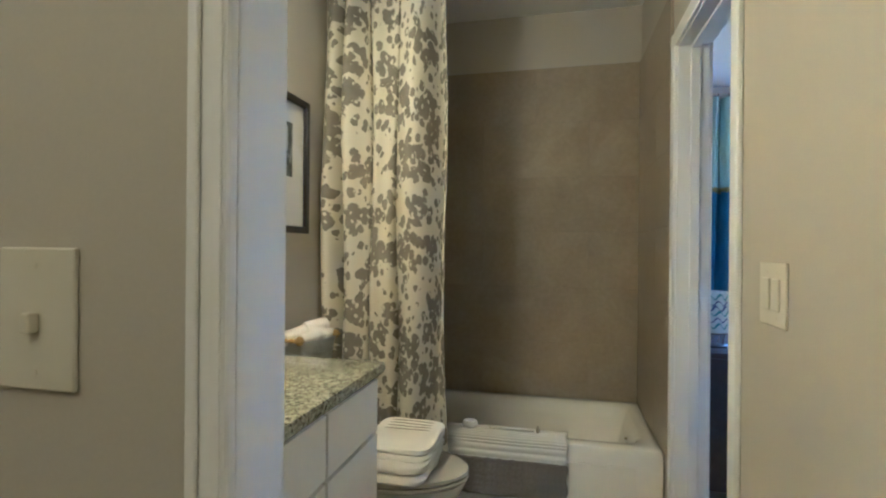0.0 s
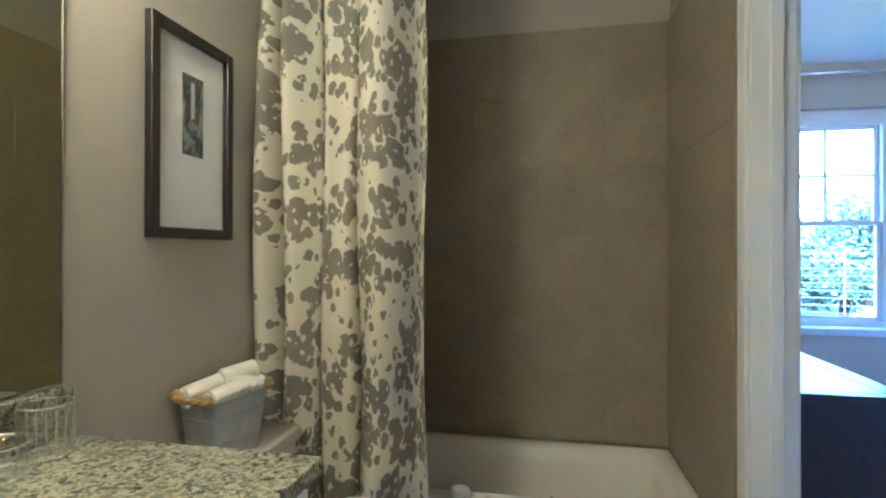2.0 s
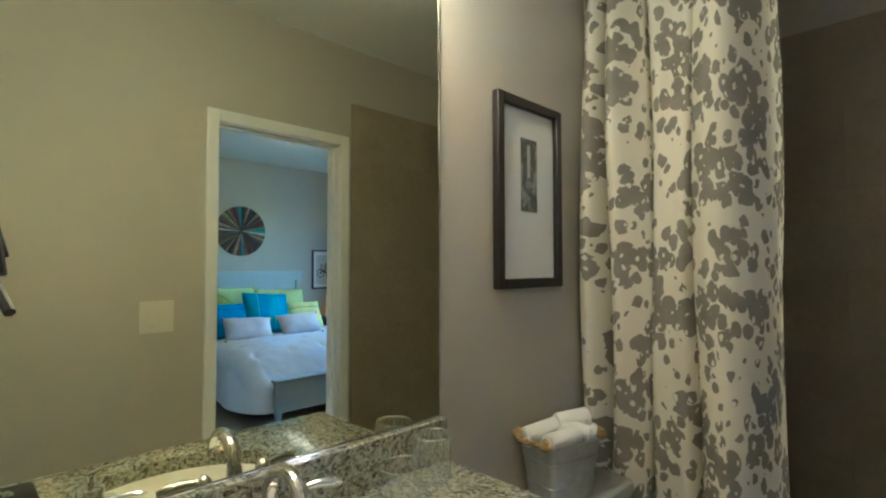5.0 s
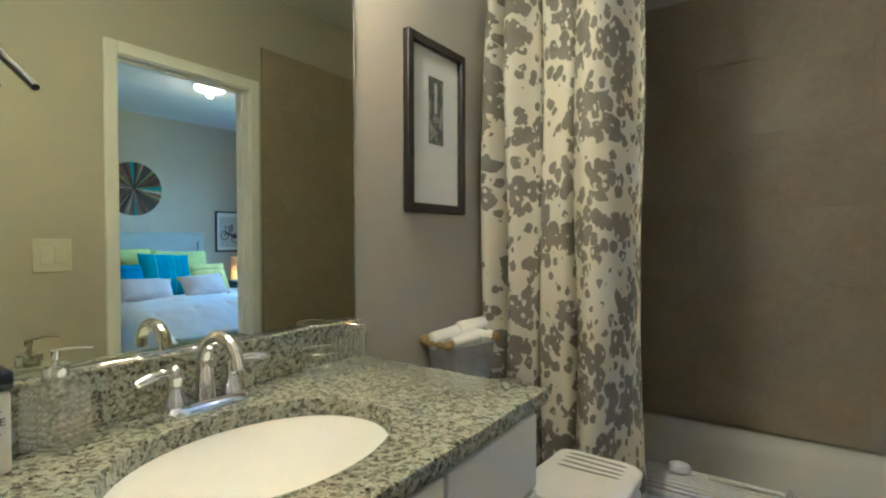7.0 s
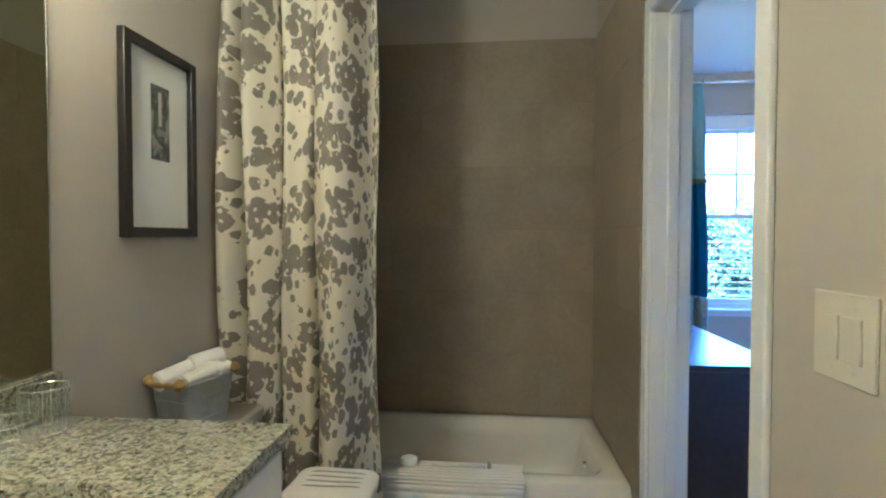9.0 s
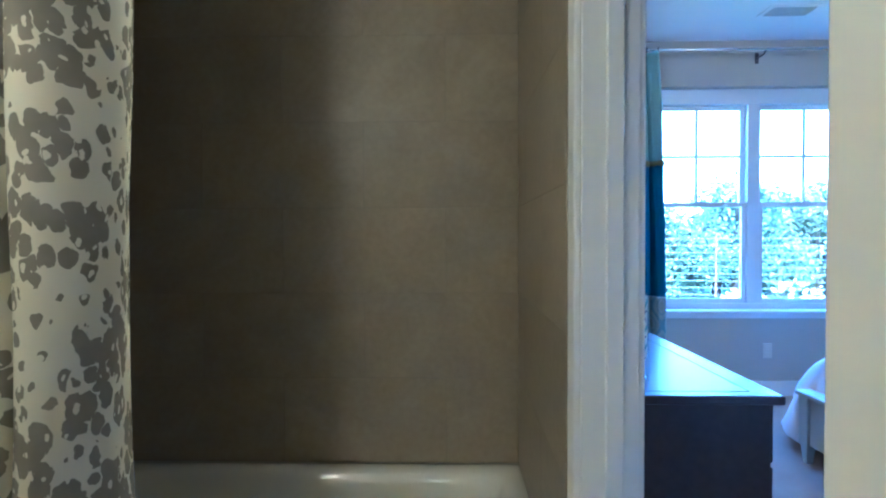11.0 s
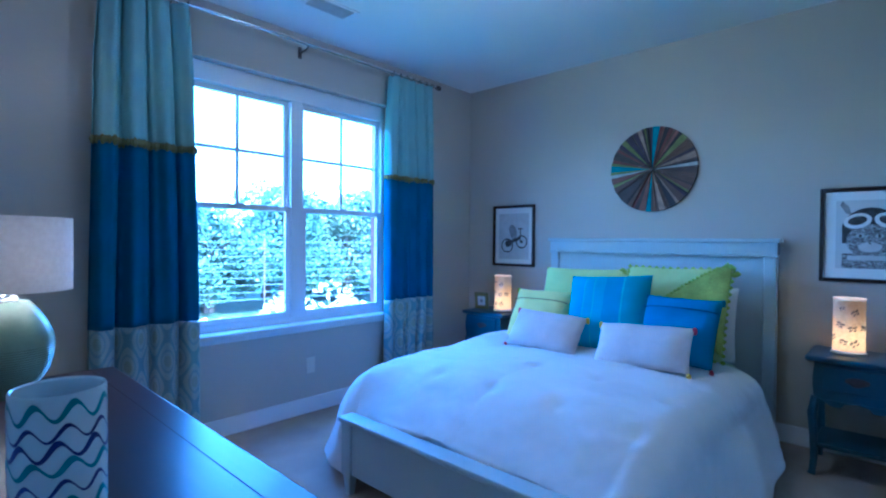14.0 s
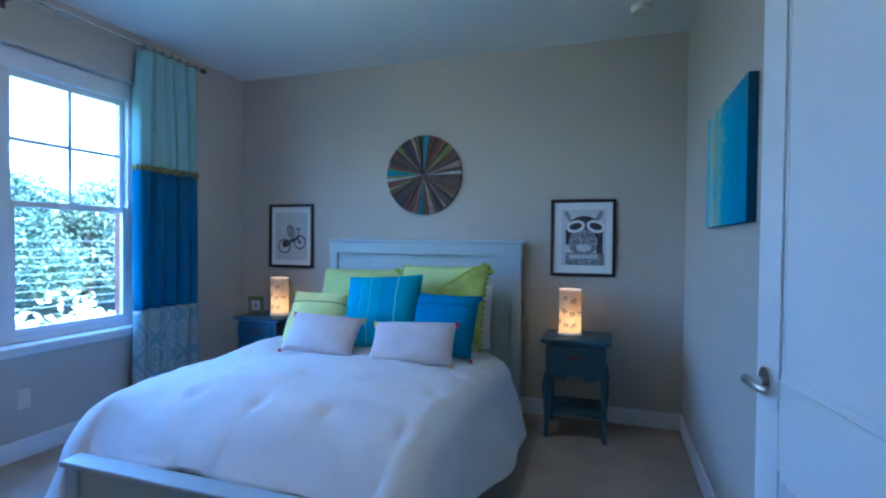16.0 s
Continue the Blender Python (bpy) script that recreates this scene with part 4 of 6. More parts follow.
def shaker(name, y0, y1, z0, z1, rail=0.05):
    d = part(name, box((VF + 0.0015, y0, z0), (VF + 0.012, y1, z1), 0.001), cabinet_white, van)
    for lo, hi in (((y0, z0), (y0 + rail, z1)), ((y1 - rail, z0), (y1, z1)), ((y0 + rail + 0.0005, z0), (y1 - rail - 0.0005, z0 + rail)), ((y0 + rail + 0.0005, z1 - rail), (y1 - rail - 0.0005, z1))):
        part("rail", box((VF + 0.0125, lo[0], lo[1]), (VF + 0.020, hi[0], hi[1]), 0.0015), cabinet_white, d)
    return d


part("false_front", box((VF + 0.0015, VY0 + 0.02, 0.70), (VF + 0.020, 1.225, CT - 0.045), 0.002), cabinet_white, van)
shaker("door", VY0 + 0.02, 0.935, 0.11, 0.69)
shaker("door", 0.945, 1.225, 0.11, 0.69)
for z0, z1 in ((0.70, CT - 0.045), (0.41, 0.69), (0.11, 0.40)):
    part("drawer", box((VF + 0.0015, 1.237, z0), (VF + 0.020, VY1 - 0.012, z1), 0.002), cabinet_white, van)

# worktop with a cut-out for the basin
SX, SY, SRX, SRY = -0.862, 1.088, 0.170, 0.222
top = thing("worktop", (-0.9, 1.1, CT), "speckled beige and grey granite vanity top", "worktop")
FX, BXX, Y0, Y1 = -0.607, WX + 0.022, EY1 + 0.003, 1.594
N = 96


def edge_pt(i, z, inset=0.0):
    a = 2 * math.pi * i / N
    dx, dy = math.cos(a), math.sin(a)
    t = min(((FX - inset - SX) / dx if dx > 1e-6 else (BXX + inset - SX) / dx if dx < -1e-6 else 9), ((Y1 - inset - SY) / dy if dy > 1e-6 else (Y0 + inset - SY) / dy if dy < -1e-6 else 9))
    return (SX + dx * t, SY + dy * t, z)


def outline(z, inset=0.0):
    pts = [Vector(edge_pt(i, z, inset)) for i in range(N)]
    for corner in ((FX - inset, Y1 - inset), (BXX + inset, Y1 - inset), (BXX + inset, Y0 + inset), (FX - inset, Y0 + inset)):
        k = min(range(N), key=lambda i: (pts[i].x - corner[0]) ** 2 + (pts[i].y - corner[1]) ** 2)
        pts[k] = Vector((*corner, z))
    return pts


hole = lambda z, g=0.0: oval(SX, SY, SRX + g, SRY + g, z, N)
part("slab", loft([hole(CT - 0.034), hole(CT - 0.005), hole(CT - 0.001, 0.002), hole(CT, 0.006), outline(CT, 0.006), outline(CT - 0.002, 0.0015), outline(CT - 0.006), outline(CT - 0.026), outline(CT - 0.033, 0.004),
                   outline(CT - 0.034, 0.03), hole(CT - 0.034)]), granite_top, top, smooth=True)
spl = thing("backsplash", (WX + 0.011, 1.1, CT), "dark speckled granite upstand along the mirror wall", "backsplash")
part("strip", box((WX + 0.001, EY1 + 0.003, CT + 0.0005), (WX + 0.0215, 1.594, CT + 0.098), 0.0025), granite_top, spl)
part("ledge", box((WX + 0.001, EY1 + 0.003, CT - 0.034), (BXX - 0.0005, 1.594, CT), 0.001), granite_top, spl)
snk = thing("basin", (SX, SY, CT - 0.18), "off-white oval undermount porcelain basin", "basin")
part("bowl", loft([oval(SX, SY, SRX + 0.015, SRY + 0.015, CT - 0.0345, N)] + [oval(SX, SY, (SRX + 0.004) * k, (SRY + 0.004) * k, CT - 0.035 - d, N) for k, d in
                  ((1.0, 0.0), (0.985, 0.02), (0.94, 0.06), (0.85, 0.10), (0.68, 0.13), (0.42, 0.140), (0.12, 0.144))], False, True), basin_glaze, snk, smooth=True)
part("drain", lathe(SX, SY, [(0.024, CT - 0.1788), (0.024, CT - 0.174), (0.012, CT - 0.172), (0.0, CT - 0.170)], 20), chrome, snk, smooth=True)

# faucet
fau = thing("faucet", (-1.08, 1.118, CT), "chrome two-handle centerset basin faucet", "faucet")
FYC, FXC = 1.118, -1.085
part("base", loft([rrect(FXC, FYC, hx_, hy_, 0.02, z) for hx_, hy_, z in ((0.028, 0.083, CT + 0.0005), (0.028, 0.083, CT + 0.012), (0.022, 0.076, CT + 0.020))], True, True), chrome, fau, smooth=True)
sp = [(FXC, FYC, CT + 0.018), (FXC, FYC, CT + 0.07)] + arc(lambda t: (FXC + 0.052 * (1 - math.cos(math.pi * t * 0.9)), FYC, CT + 0.088 + 0.050 * math.sin(math.pi * t * 0.9)), 14)
sp += [(sp[-1][0] + 0.004, FYC, sp[-1][2] - 0.018)]
part("spout", tube(sp, 0.012, 14, radii=[0.019, 0.015] + [0.0135 - 0.002 * k / 14 for k in range(15)] + [0.0125]), chrome, fau, smooth=True)
for s in (-1, 1):
    yy = FYC + s * 0.055
    part("hub", lathe(FXC, yy, [(0.022, CT + 0.018), (0.021, CT + 0.03), (0.013, CT + 0.045), (0.012, CT + 0.06), (0.016, CT + 0.07), (0.013, CT + 0.082), (0.005, CT + 0.09), (0.0, CT + 0.091)], 20), chrome, fau, smooth=True)
    part("handle", tube([(FXC, yy, CT + 0.078), (FXC + 0.006, yy + s * 0.03, CT + 0.081), (FXC + 0.012, yy + s * 0.055, CT + 0.078), (FXC + 0.014, yy + s * 0.072, CT + 0.074)],
                         0.006, 10, radii=[0.006, 0.0075, 0.010, 0.006]), chrome, fau, smooth=True)

# soap dispenser: square ribbed glass with a pump
dis = thing("soap_dispenser", (-1.098, 0.893, CT), "square ribbed clear glass soap dispenser with chrome pump", "soap dispenser")
turn = Matrix.Translation((-1.100, 0.893, 0)) @ Matrix.Rotation(radians(20), 4, "Z")


def square(h, r, z, n=5):
    return [turn @ Vector(p) for p in rrect(0, 0, h, h, r, z, n)]


part("bottle", loft([square(0.031, 0.006, CT + 0.0005), square(0.033, 0.007, CT + 0.004), square(0.033, 0.007, CT + 0.097), square(0.030, 0.009, CT + 0.103), square(0.016, 0.012, CT + 0.107)], True, False), ribbed_glass, dis, smooth=True)
for face in range(4):
    q = turn @ Matrix.Rotation(face * math.pi / 2, 4, "Z")
    studs = bmesh.new()
    for row in range(9):
        for col in range(6):
            yy, zz, e = -0.0235 + 0.0094 * col, CT + 0.011 + 0.0097 * row, 0.0042
            ring_ = [studs.verts.new(q @ Vector((0.0332, yy + a * e, zz + c * e))) for a, c in ((-1, -1), (1, -1), (1, 1), (-1, 1))]
            tip_ = studs.verts.new(q @ Vector((0.0368, yy, zz)))
            for k in range(4):
                studs.faces.new((ring_[k], ring_[(k + 1) % 4], tip_))
    tagged(part("faceted_side", studs, glass_rib, dis), "small pressed-glass facets", kind="stuff")
part("collar", lathe(-1.100, 0.893, [(0.017, CT + 0.106), (0.0185, CT + 0.109), (0.0185, CT + 0.126), (0.009, CT + 0.130)], 18), chrome, dis, smooth=True)
part("pump", tube([(-1.100, 0.893, CT + 0.128), (-1.100, 0.893, CT + 0.146)], 0.006, 12, radii=[0.004, 0.0065]), chrome, dis, smooth=True)
part("nozzle", tube([(-1.100, 0.888, CT + 0.147), (-1.092, 0.915, CT + 0.149), (-1.088, 0.938, CT + 0.146)], 0.0022, 8), chrome, dis, smooth=True)

# tumblers
for r, h, x, y, lab in ((0.050, 0.056, -1.085, 1.402, "short clear glass tumbler on the worktop"), (0.042, 0.094, -1.092, 1.494, "tall ribbed clear glass tumbler on the worktop")):
    gl_ = thing("tumbler", (x, y, CT), lab, "glass", "glasses by the basin")

    def ring(rad, z, rib):
        return [(x + (rad + rib * math.cos(22 * a)) * math.cos(a), y + (rad + rib * math.cos(22 * a)) * math.sin(a), z) for a in [2 * math.pi * i / 132 for i in range(132)]]
    rb = 0.0018 if h > 0.08 else 0.0008
    part("vessel", loft([ring(r * 0.90, CT + 0.0006, 0), ring(r * 0.94, CT + 0.004, rb), ring(r, CT + h * 0.85, rb), ring(r, CT + h, 0), ring(r - 0.0028, CT + h, 0), ring(r - 0.0032, CT + h - 0.005, 0)],
                         True, False), clear_glass, gl_, smooth=True)
    for nm, rad, z, fat in (("rim", r - 0.001, CT + h, 0.0016), ("foot", r * 0.90, CT + 0.004, 0.0028)):
        loop_ = oval(x, y, rad, rad, z, 40)
        part(nm, tube(loop_ + loop_[:1], fat, 6), glass_rib, gl_, smooth=True)
    for k in range(18 if h > 0.08 else 9):
        a = 2 * math.pi * k / (18 if h > 0.08 else 9)
        part("flute", tube([(x + (r * 0.94 + 0.001) * math.cos(a), y + (r * 0.94 + 0.001) * math.sin(a), CT + 0.006), (x + (r + 0.001) * math.cos(a), y + (r + 0.001) * math.sin(a), CT + h * (0.9 if h > 0.08 else 0.5))], 0.0013, 4), glass_rib, gl_)


# lettering
def words(text, size, m, material, parent, name="lettering"):
    cu = bpy.data.curves.new(name, "FONT")
    cu.body, cu.size, cu.align_x, cu.extrude = text, size, "CENTER", 0.0002
    tmp = new("tmp_text", cu)
    me = bpy.data.meshes.new_from_object(tmp.evaluated_get(bpy.context.evaluated_depsgraph_get()))
    bpy.data.objects.remove(tmp)
    bm = bmesh.new()
    bm.from_mesh(me)
    bpy.data.meshes.remove(me)
    bmesh.ops.transform(bm, matrix=m, verts=bm.verts)
    return part(name, bm, material, parent)


tin = thing("storage_tin", (-1.09, 0.745, CT), "white enamel tin with black lid, chrome handle and lettering", "tin")
T0, T1, TX0, TX1 = 0.655, 0.828, WX + 0.026, -1.045
part("body", box((TX0, T0, CT + 0.0005), (TX1, T1, CT + 0.112), 0.006), tin_white, tin, smooth=True)
part("lid", box((TX0 - 0.002, T0 - 0.002, CT + 0.1125), (TX1 + 0.003, T1 + 0.003, CT + 0.140), 0.006), black_lid, tin, "glossy black lid", True)
part("handle", tube(arc(lambda t: ((TX0 + TX1) / 2, 0.69 + 0.105 * t, CT + 0.141 + 0.026 * math.sin(math.pi * t)), 16), 0.004, 10), chrome, tin, "chrome bow handle", True)
for y in (0.688, 0.797):
    part("stud", lathe((TX0 + TX1) / 2, y, [(0.008, CT + 0.139), (0.008, CT + 0.143), (0.004, CT + 0.147), (0, CT + 0.148)], 12), chrome, tin)
facing = lambda y, z: Matrix(((0, 0, 1, TX1 + 0.0006), (1, 0, 0, y), (0, 1, 0, z), (0, 0, 0, 1)))
words("APOTHICAIRE", 0.0143, facing(0.776, CT + 0.068), black_lid, tin)
words("et Parfum", 0.0066, facing(0.803, CT + 0.055), black_lid, tin)
words("PARIS", 0.0088, facing(0.783, CT + 0.037), black_lid, tin)
for y0, y1, z in ((0.725, 0.765, 0.055), (0.725, 0.812, 0.029), (0.745, 0.795, 0.023), (0.735, 0.768, 0.0865), (0.784, 0.817, 0.0865)):
    part("print_line", box((TX1 + 0.0003, y0, CT + z), (TX1 + 0.0009, y1, CT + z + 0.0010)), black_lid, tin)
part("crest", loft([[(TX1 + d, 0.776 + 0.005 * math.cos(a) * k, CT + 0.090 + 0.006 * math.sin(a) * k) for a in [2 * math.pi * i / 20 for i in range(20)]] for d, k in ((0.0003, 1), (0.0009, 1))], True, True), ink_mid, tin)

# mirror
mir = thing("wall_mirror", (WX, 1.1, 1.5), "large frameless wall mirror with a slim chrome edge", "mirror")
part("glass", box((WX + 0.001, EY1 + 0.006, CT + 0.1045), (WX + 0.0065, 1.579, 2.03), 0.001), mirror_glass, mir)
part("edge_strip", box((WX + 0.001, 1.5795, CT + 0.1045), (WX + 0.0085, 1.583, 2.03), 0.0008), chrome, mir)
part("channel", box((WX + 0.001, EY1 + 0.006, CT + 0.0985), (WX + 0.011, 1.583, CT + 0.104), 0.001), chrome, mir)

# vanity light above the mirror
vl = thing("vanity_light", (WX, 1.12, 2.25), "three-globe chrome vanity light above the mirror", "wall light")
part("backplate", box((WX + 0.001, 0.80, 2.24), (WX + 0.03, 1.44, 2.33), 0.006), chrome, vl)
for k in range(3):
    y = 0.86 + 0.26 * k
    part("arm", tube([(WX + 0.03, y, 2.285), (-1.05, y, 2.29), (-1.02, y, 2.27)], 0.008, 10), chrome, vl)
    part("shade", lathe(-1.02, y, [(0.02, 2.275), (0.035, 2.268), (0.058, 2.20), (0.066, 2.14), (0.064, 2.14), (0.055, 2.20), (0.03, 2.262)], 24, caps=False), opal_glow, vl, smooth=True)

# unseen hall ceiling light, added to carry the fill bulb
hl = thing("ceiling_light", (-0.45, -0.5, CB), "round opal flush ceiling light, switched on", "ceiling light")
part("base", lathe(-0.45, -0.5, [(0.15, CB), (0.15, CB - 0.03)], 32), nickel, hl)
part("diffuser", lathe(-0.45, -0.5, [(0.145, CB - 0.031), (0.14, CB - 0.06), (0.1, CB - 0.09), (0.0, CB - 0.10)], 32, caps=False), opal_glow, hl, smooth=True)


# framed prints
def picture(name, origin, right, up, w, h, bar, depth, label, mat_board=paper):
    """Parts of a framed print; returns its root and a function that places a part box in its own plane."""
    root = thing(name, origin, label, "picture")
    o, r, u = Vector(origin), Vector(right), Vector(up)
    n = r.cross(u)

    def slab(a0, a1, b0, b1, d0, d1, bevel=0.0):
        bm = box((a0, b0, d0), (a1, b1, d1), bevel)
        m = Matrix(((r.x, u.x, n.x, o.x), (r.y, u.y, n.y, o.y), (r.z, u.z, n.z, o.z), (0, 0, 0, 1)))
        bmesh.ops.transform(bm, matrix=m, verts=bm.verts)
        bmesh.ops.recalc_face_normals(bm, faces=bm.faces)
        return bm

    def disc(a, b, ra, rb, d0, d1, n_=28, turn_=0.0):
        m = Matrix(((r.x, u.x, n.x, o.x), (r.y, u.y, n.y, o.y), (r.z, u.z, n.z, o.z), (0, 0, 0, 1)))
        pts = lambda d: [m @ Vector((a + ra * math.cos(t) * math.cos(turn_) - rb * math.sin(t) * math.sin(turn_), b + ra * math.cos(t) * math.sin(turn_) + rb * math.sin(t) * math.cos(turn_), d))
                         for t in [2 * math.pi * i / n_ for i in range(n_)]]
        return loft([pts(d0), pts(d1)], True, True)
    for a0, a1, b0, b1 in ((-w / 2, -w / 2 + bar, -h / 2, h / 2), (w / 2 - bar, w / 2, -h / 2, h / 2), (-w / 2 + bar, w / 2 - bar, -h / 2, -h / 2 + bar), (-w / 2 + bar, w / 2 - bar, h / 2 - bar, h / 2)):
        part("frame_bar", slab(a0, a1, b0, b1, 0.001, depth, 0.003), black_wood, root)
    part("mat_board", slab(-w / 2 + bar - 0.002, w / 2 - bar + 0.002, -h / 2 + bar - 0.002, h / 2 - bar + 0.002, 0.002, 0.007), mat_board, root)
    return root, slab, disc


root, slab, disc = picture("framed_print", (WX, 1.955, 1.573), (0, 1, 0), (0, 0, 1), 0.322, 0.556, 0.028, 0.024, "dark-framed small grey landscape print in a wide white mat")
part("print", slab(-0.038, 0.043, -0.052, 0.166, 0.0072, 0.008), waterfall_print, root)
part("pale_streak", slab(-0.006, 0.008, 0.050, 0.148, 0.0081, 0.0083), ink_light, root)
part("pale_patch", disc(0.006, 0.030, 0.024, 0.010, 0.0081, 0.0083), ink_mid, root)
part("pale_patch", disc(-0.008, -0.012, 0.020, 0.007, 0.0081, 0.0083), ink_mid, root)

# twig sculpture on the entry wall over the worktop
tw = thing("twig_sculpture", (-0.85, EY1, 1.5), "wall sculpture of crossed dark brown twigs with silver ends", "wall art")
rng = random.Random(5)
# lower ends that hang out furthest, then the rest of the sheaf: x, y, z below and x, z above
sheaf = [(-0.690, 0.758, 1.330, -0.985, 1.56), (-0.800, 0.760, 1.352, -1.00, 1.72), (-0.855, 0.764, 1.367, -0.745, 1.70), (-0.874, 0.760, 1.343, -1.05, 1.68), (-0.965, 0.757, 1.352, -1.13, 1.63)]
for k in range(21):
    x = -1.14 + 0.0145 * k
    zb_ = 1.345 + rng.uniform(0, 0.10)
    sheaf.append((x, 0.748 - rng.uniform(0.0, 0.06), zb_, x + rng.uniform(-0.24, 0.16), zb_ + rng.uniform(0.30, 0.48)))
for k, (xb, yb, zb, xt, zt) in enumerate(sheaf):
    yt = 0.70 + rng.uniform(-0.03, 0.03)
    xt = max(xt, WX + 0.02)
    knots = []
    for j in range(9):
        f = j / 8
        knots.append((xb + (xt - xb) * f + rng.uniform(-0.0022, 0.0022), yb + (yt - yb) * f + rng.uniform(-0.0015, 0.0015), zb + (zt - zb) * f))
    part("twig", tube(knots, 0.0038, 7, radii=[0.0034 + rng.uniform(-0.0004, 0.0007) for _ in range(9)]), twig, tw, smooth=True)
for x in (-0.98, -0.82):
    part("mount", tube([(x, EY1 + 0.001, 1.60), (x, 0.715, 1.60)], 0.01, 8), pewter, tw)
part("crossbar", tube([(-1.08, 0.705, 1.60), (-0.76, 0.705, 1.60)], 0.008, 8), pewter, tw)


# switches
def switch(name, centre, right, w, h, rockers, label):
    root = thing(name, centre, label, "light switch")
    o, r, u = Vector(centre), Vector(right), Vector((0, 0, 1))
    n = r.cross(u)
    m = Matrix(((r.x, u.x, n.x, o.x), (r.y, u.y, n.y, o.y), (r.z, u.z, n.z, o.z), (0, 0, 0, 1)))

    def put(nm, lo, hi, bv, mt):
        bm = box(lo, hi, bv)
        bmesh.ops.transform(bm, matrix=m, verts=bm.verts)
        part(nm, bm, mt, root)
    put("plate", (-w / 2, -h / 2, 0.0005), (w / 2, h / 2, 0.006), 0.002, plate_white)
    for kind, a in rockers:
        if kind == "rocker":
            put("rocker", (a - 0.018, -0.034, 0.0062), (a + 0.018, 0.034, 0.0105), 0.0015, plate_white)
        else:
            put("toggle", (a - 0.005, -0.012, 0.0062), (a + 0.005, 0.006, 0.017), 0.002, plate_white)
        for s in (-0.048, 0.048):
            put("screw", (a - 0.0025, s - 0.0025, 0.0061), (a + 0.0025, s + 0.0025, 0.0072), 0.0008, plate_white)


switch("light_switch", (RX, 1.366, 1.145), (0, -1, 0), 0.132, 0.136, (("rocker", -0.024), ("rocker", 0.024)), "cream two-gang rocker switch beside the bedroom door")
switch("light_switch", (-0.558, EY0, 1.170), (1, 0, 0), 0.085, 0.128, (("toggle", 0.0),), "cream single toggle switch beside the entry casing")

# ================= bedroom =================
# bed
BY0, BY1, BC = 2.575, 4.190, 3.383
bed = thing("bed", (3.1, BC, 0), "grey-blue painted wooden bed with panelled headboard and low footboard", "bed")
hb = part("headboard", box((4.262, BY0 + 0.07, 0.30), (4.295, BY1 - 0.07, 1.20), 0.003), grey_blue_paint, bed)
for y in (BY0, BY1 - 0.072):
    part("post", box((4.235, y, 0), (4.305, y + 0.072, 1.195), 0.006), grey_blue_paint, bed)
part("top_rail", box((4.228, BY0 - 0.005, 1.196), (4.308, BY1 + 0.005, 1.275), 0.006), grey_blue_paint, bed)
part("cap", box((4.212, BY0 - 0.02, 1.276), (4.314, BY1 + 0.02, 1.302), 0.008), grey_blue_paint, bed)
part("bead", box((4.222, BY0 - 0.01, 1.182), (4.2275, BY1 + 0.01, 1.198), 0.003), grey_blue_paint, bed)
FBX = 1.985
GY0, GY1 = 2.715, 4.05
part("footboard", box((FBX + 0.018, GY0 + 0.07, 0.105), (FBX + 0.048, GY1 - 0.07, 0.362), 0.003), grey_blue_paint, bed)
for y in (GY0 + 0.012, GY1 - 0.082):
    part("foot_post", box((FBX + 0.002, y, 0.098), (FBX + 0.066, y + 0.07, 0.363), 0.006), grey_blue_paint, bed)
    part("leg", loft([rrect(FBX + 0.034, y + 0.035, k, k, 0.006, z, 3) for k, z in ((0.017, 0.0), (0.026, 0.0975))], True, True), grey_blue_paint, bed)
part("foot_cap", box((FBX - 0.014, GY0, 0.364), (FBX + 0.082, GY1, 0.389), 0.007), grey_blue_paint, bed)
for y in (GY0 + 0.02, GY1 - 0.05):
    part("side_rail", box((FBX + 0.068, y, 0.16), (4.23, y + 0.03, 0.33), 0.004), grey_blue_paint, bed)
mt = thing("mattress", (3.2, BC, 0.3), "mattress with a pale green fitted sheet", "mattress")
part("body", loft([rrect(3.24, BC, hx_, hy_, 0.10, z) for hx_, hy_, z in ((0.95, 0.63, 0.26), (0.965, 0.645, 0.29), (0.965, 0.645, 0.42), (0.94, 0.62, 0.48), (0.88, 0.57, 0.505))], True, True), sheet_green, mt, smooth=True)

com = thing("comforter", (2.8, BC, 0.62), "white tufted cotton comforter spread over the bed", "comforter")
half_, rr_ = 0.825, 0.16


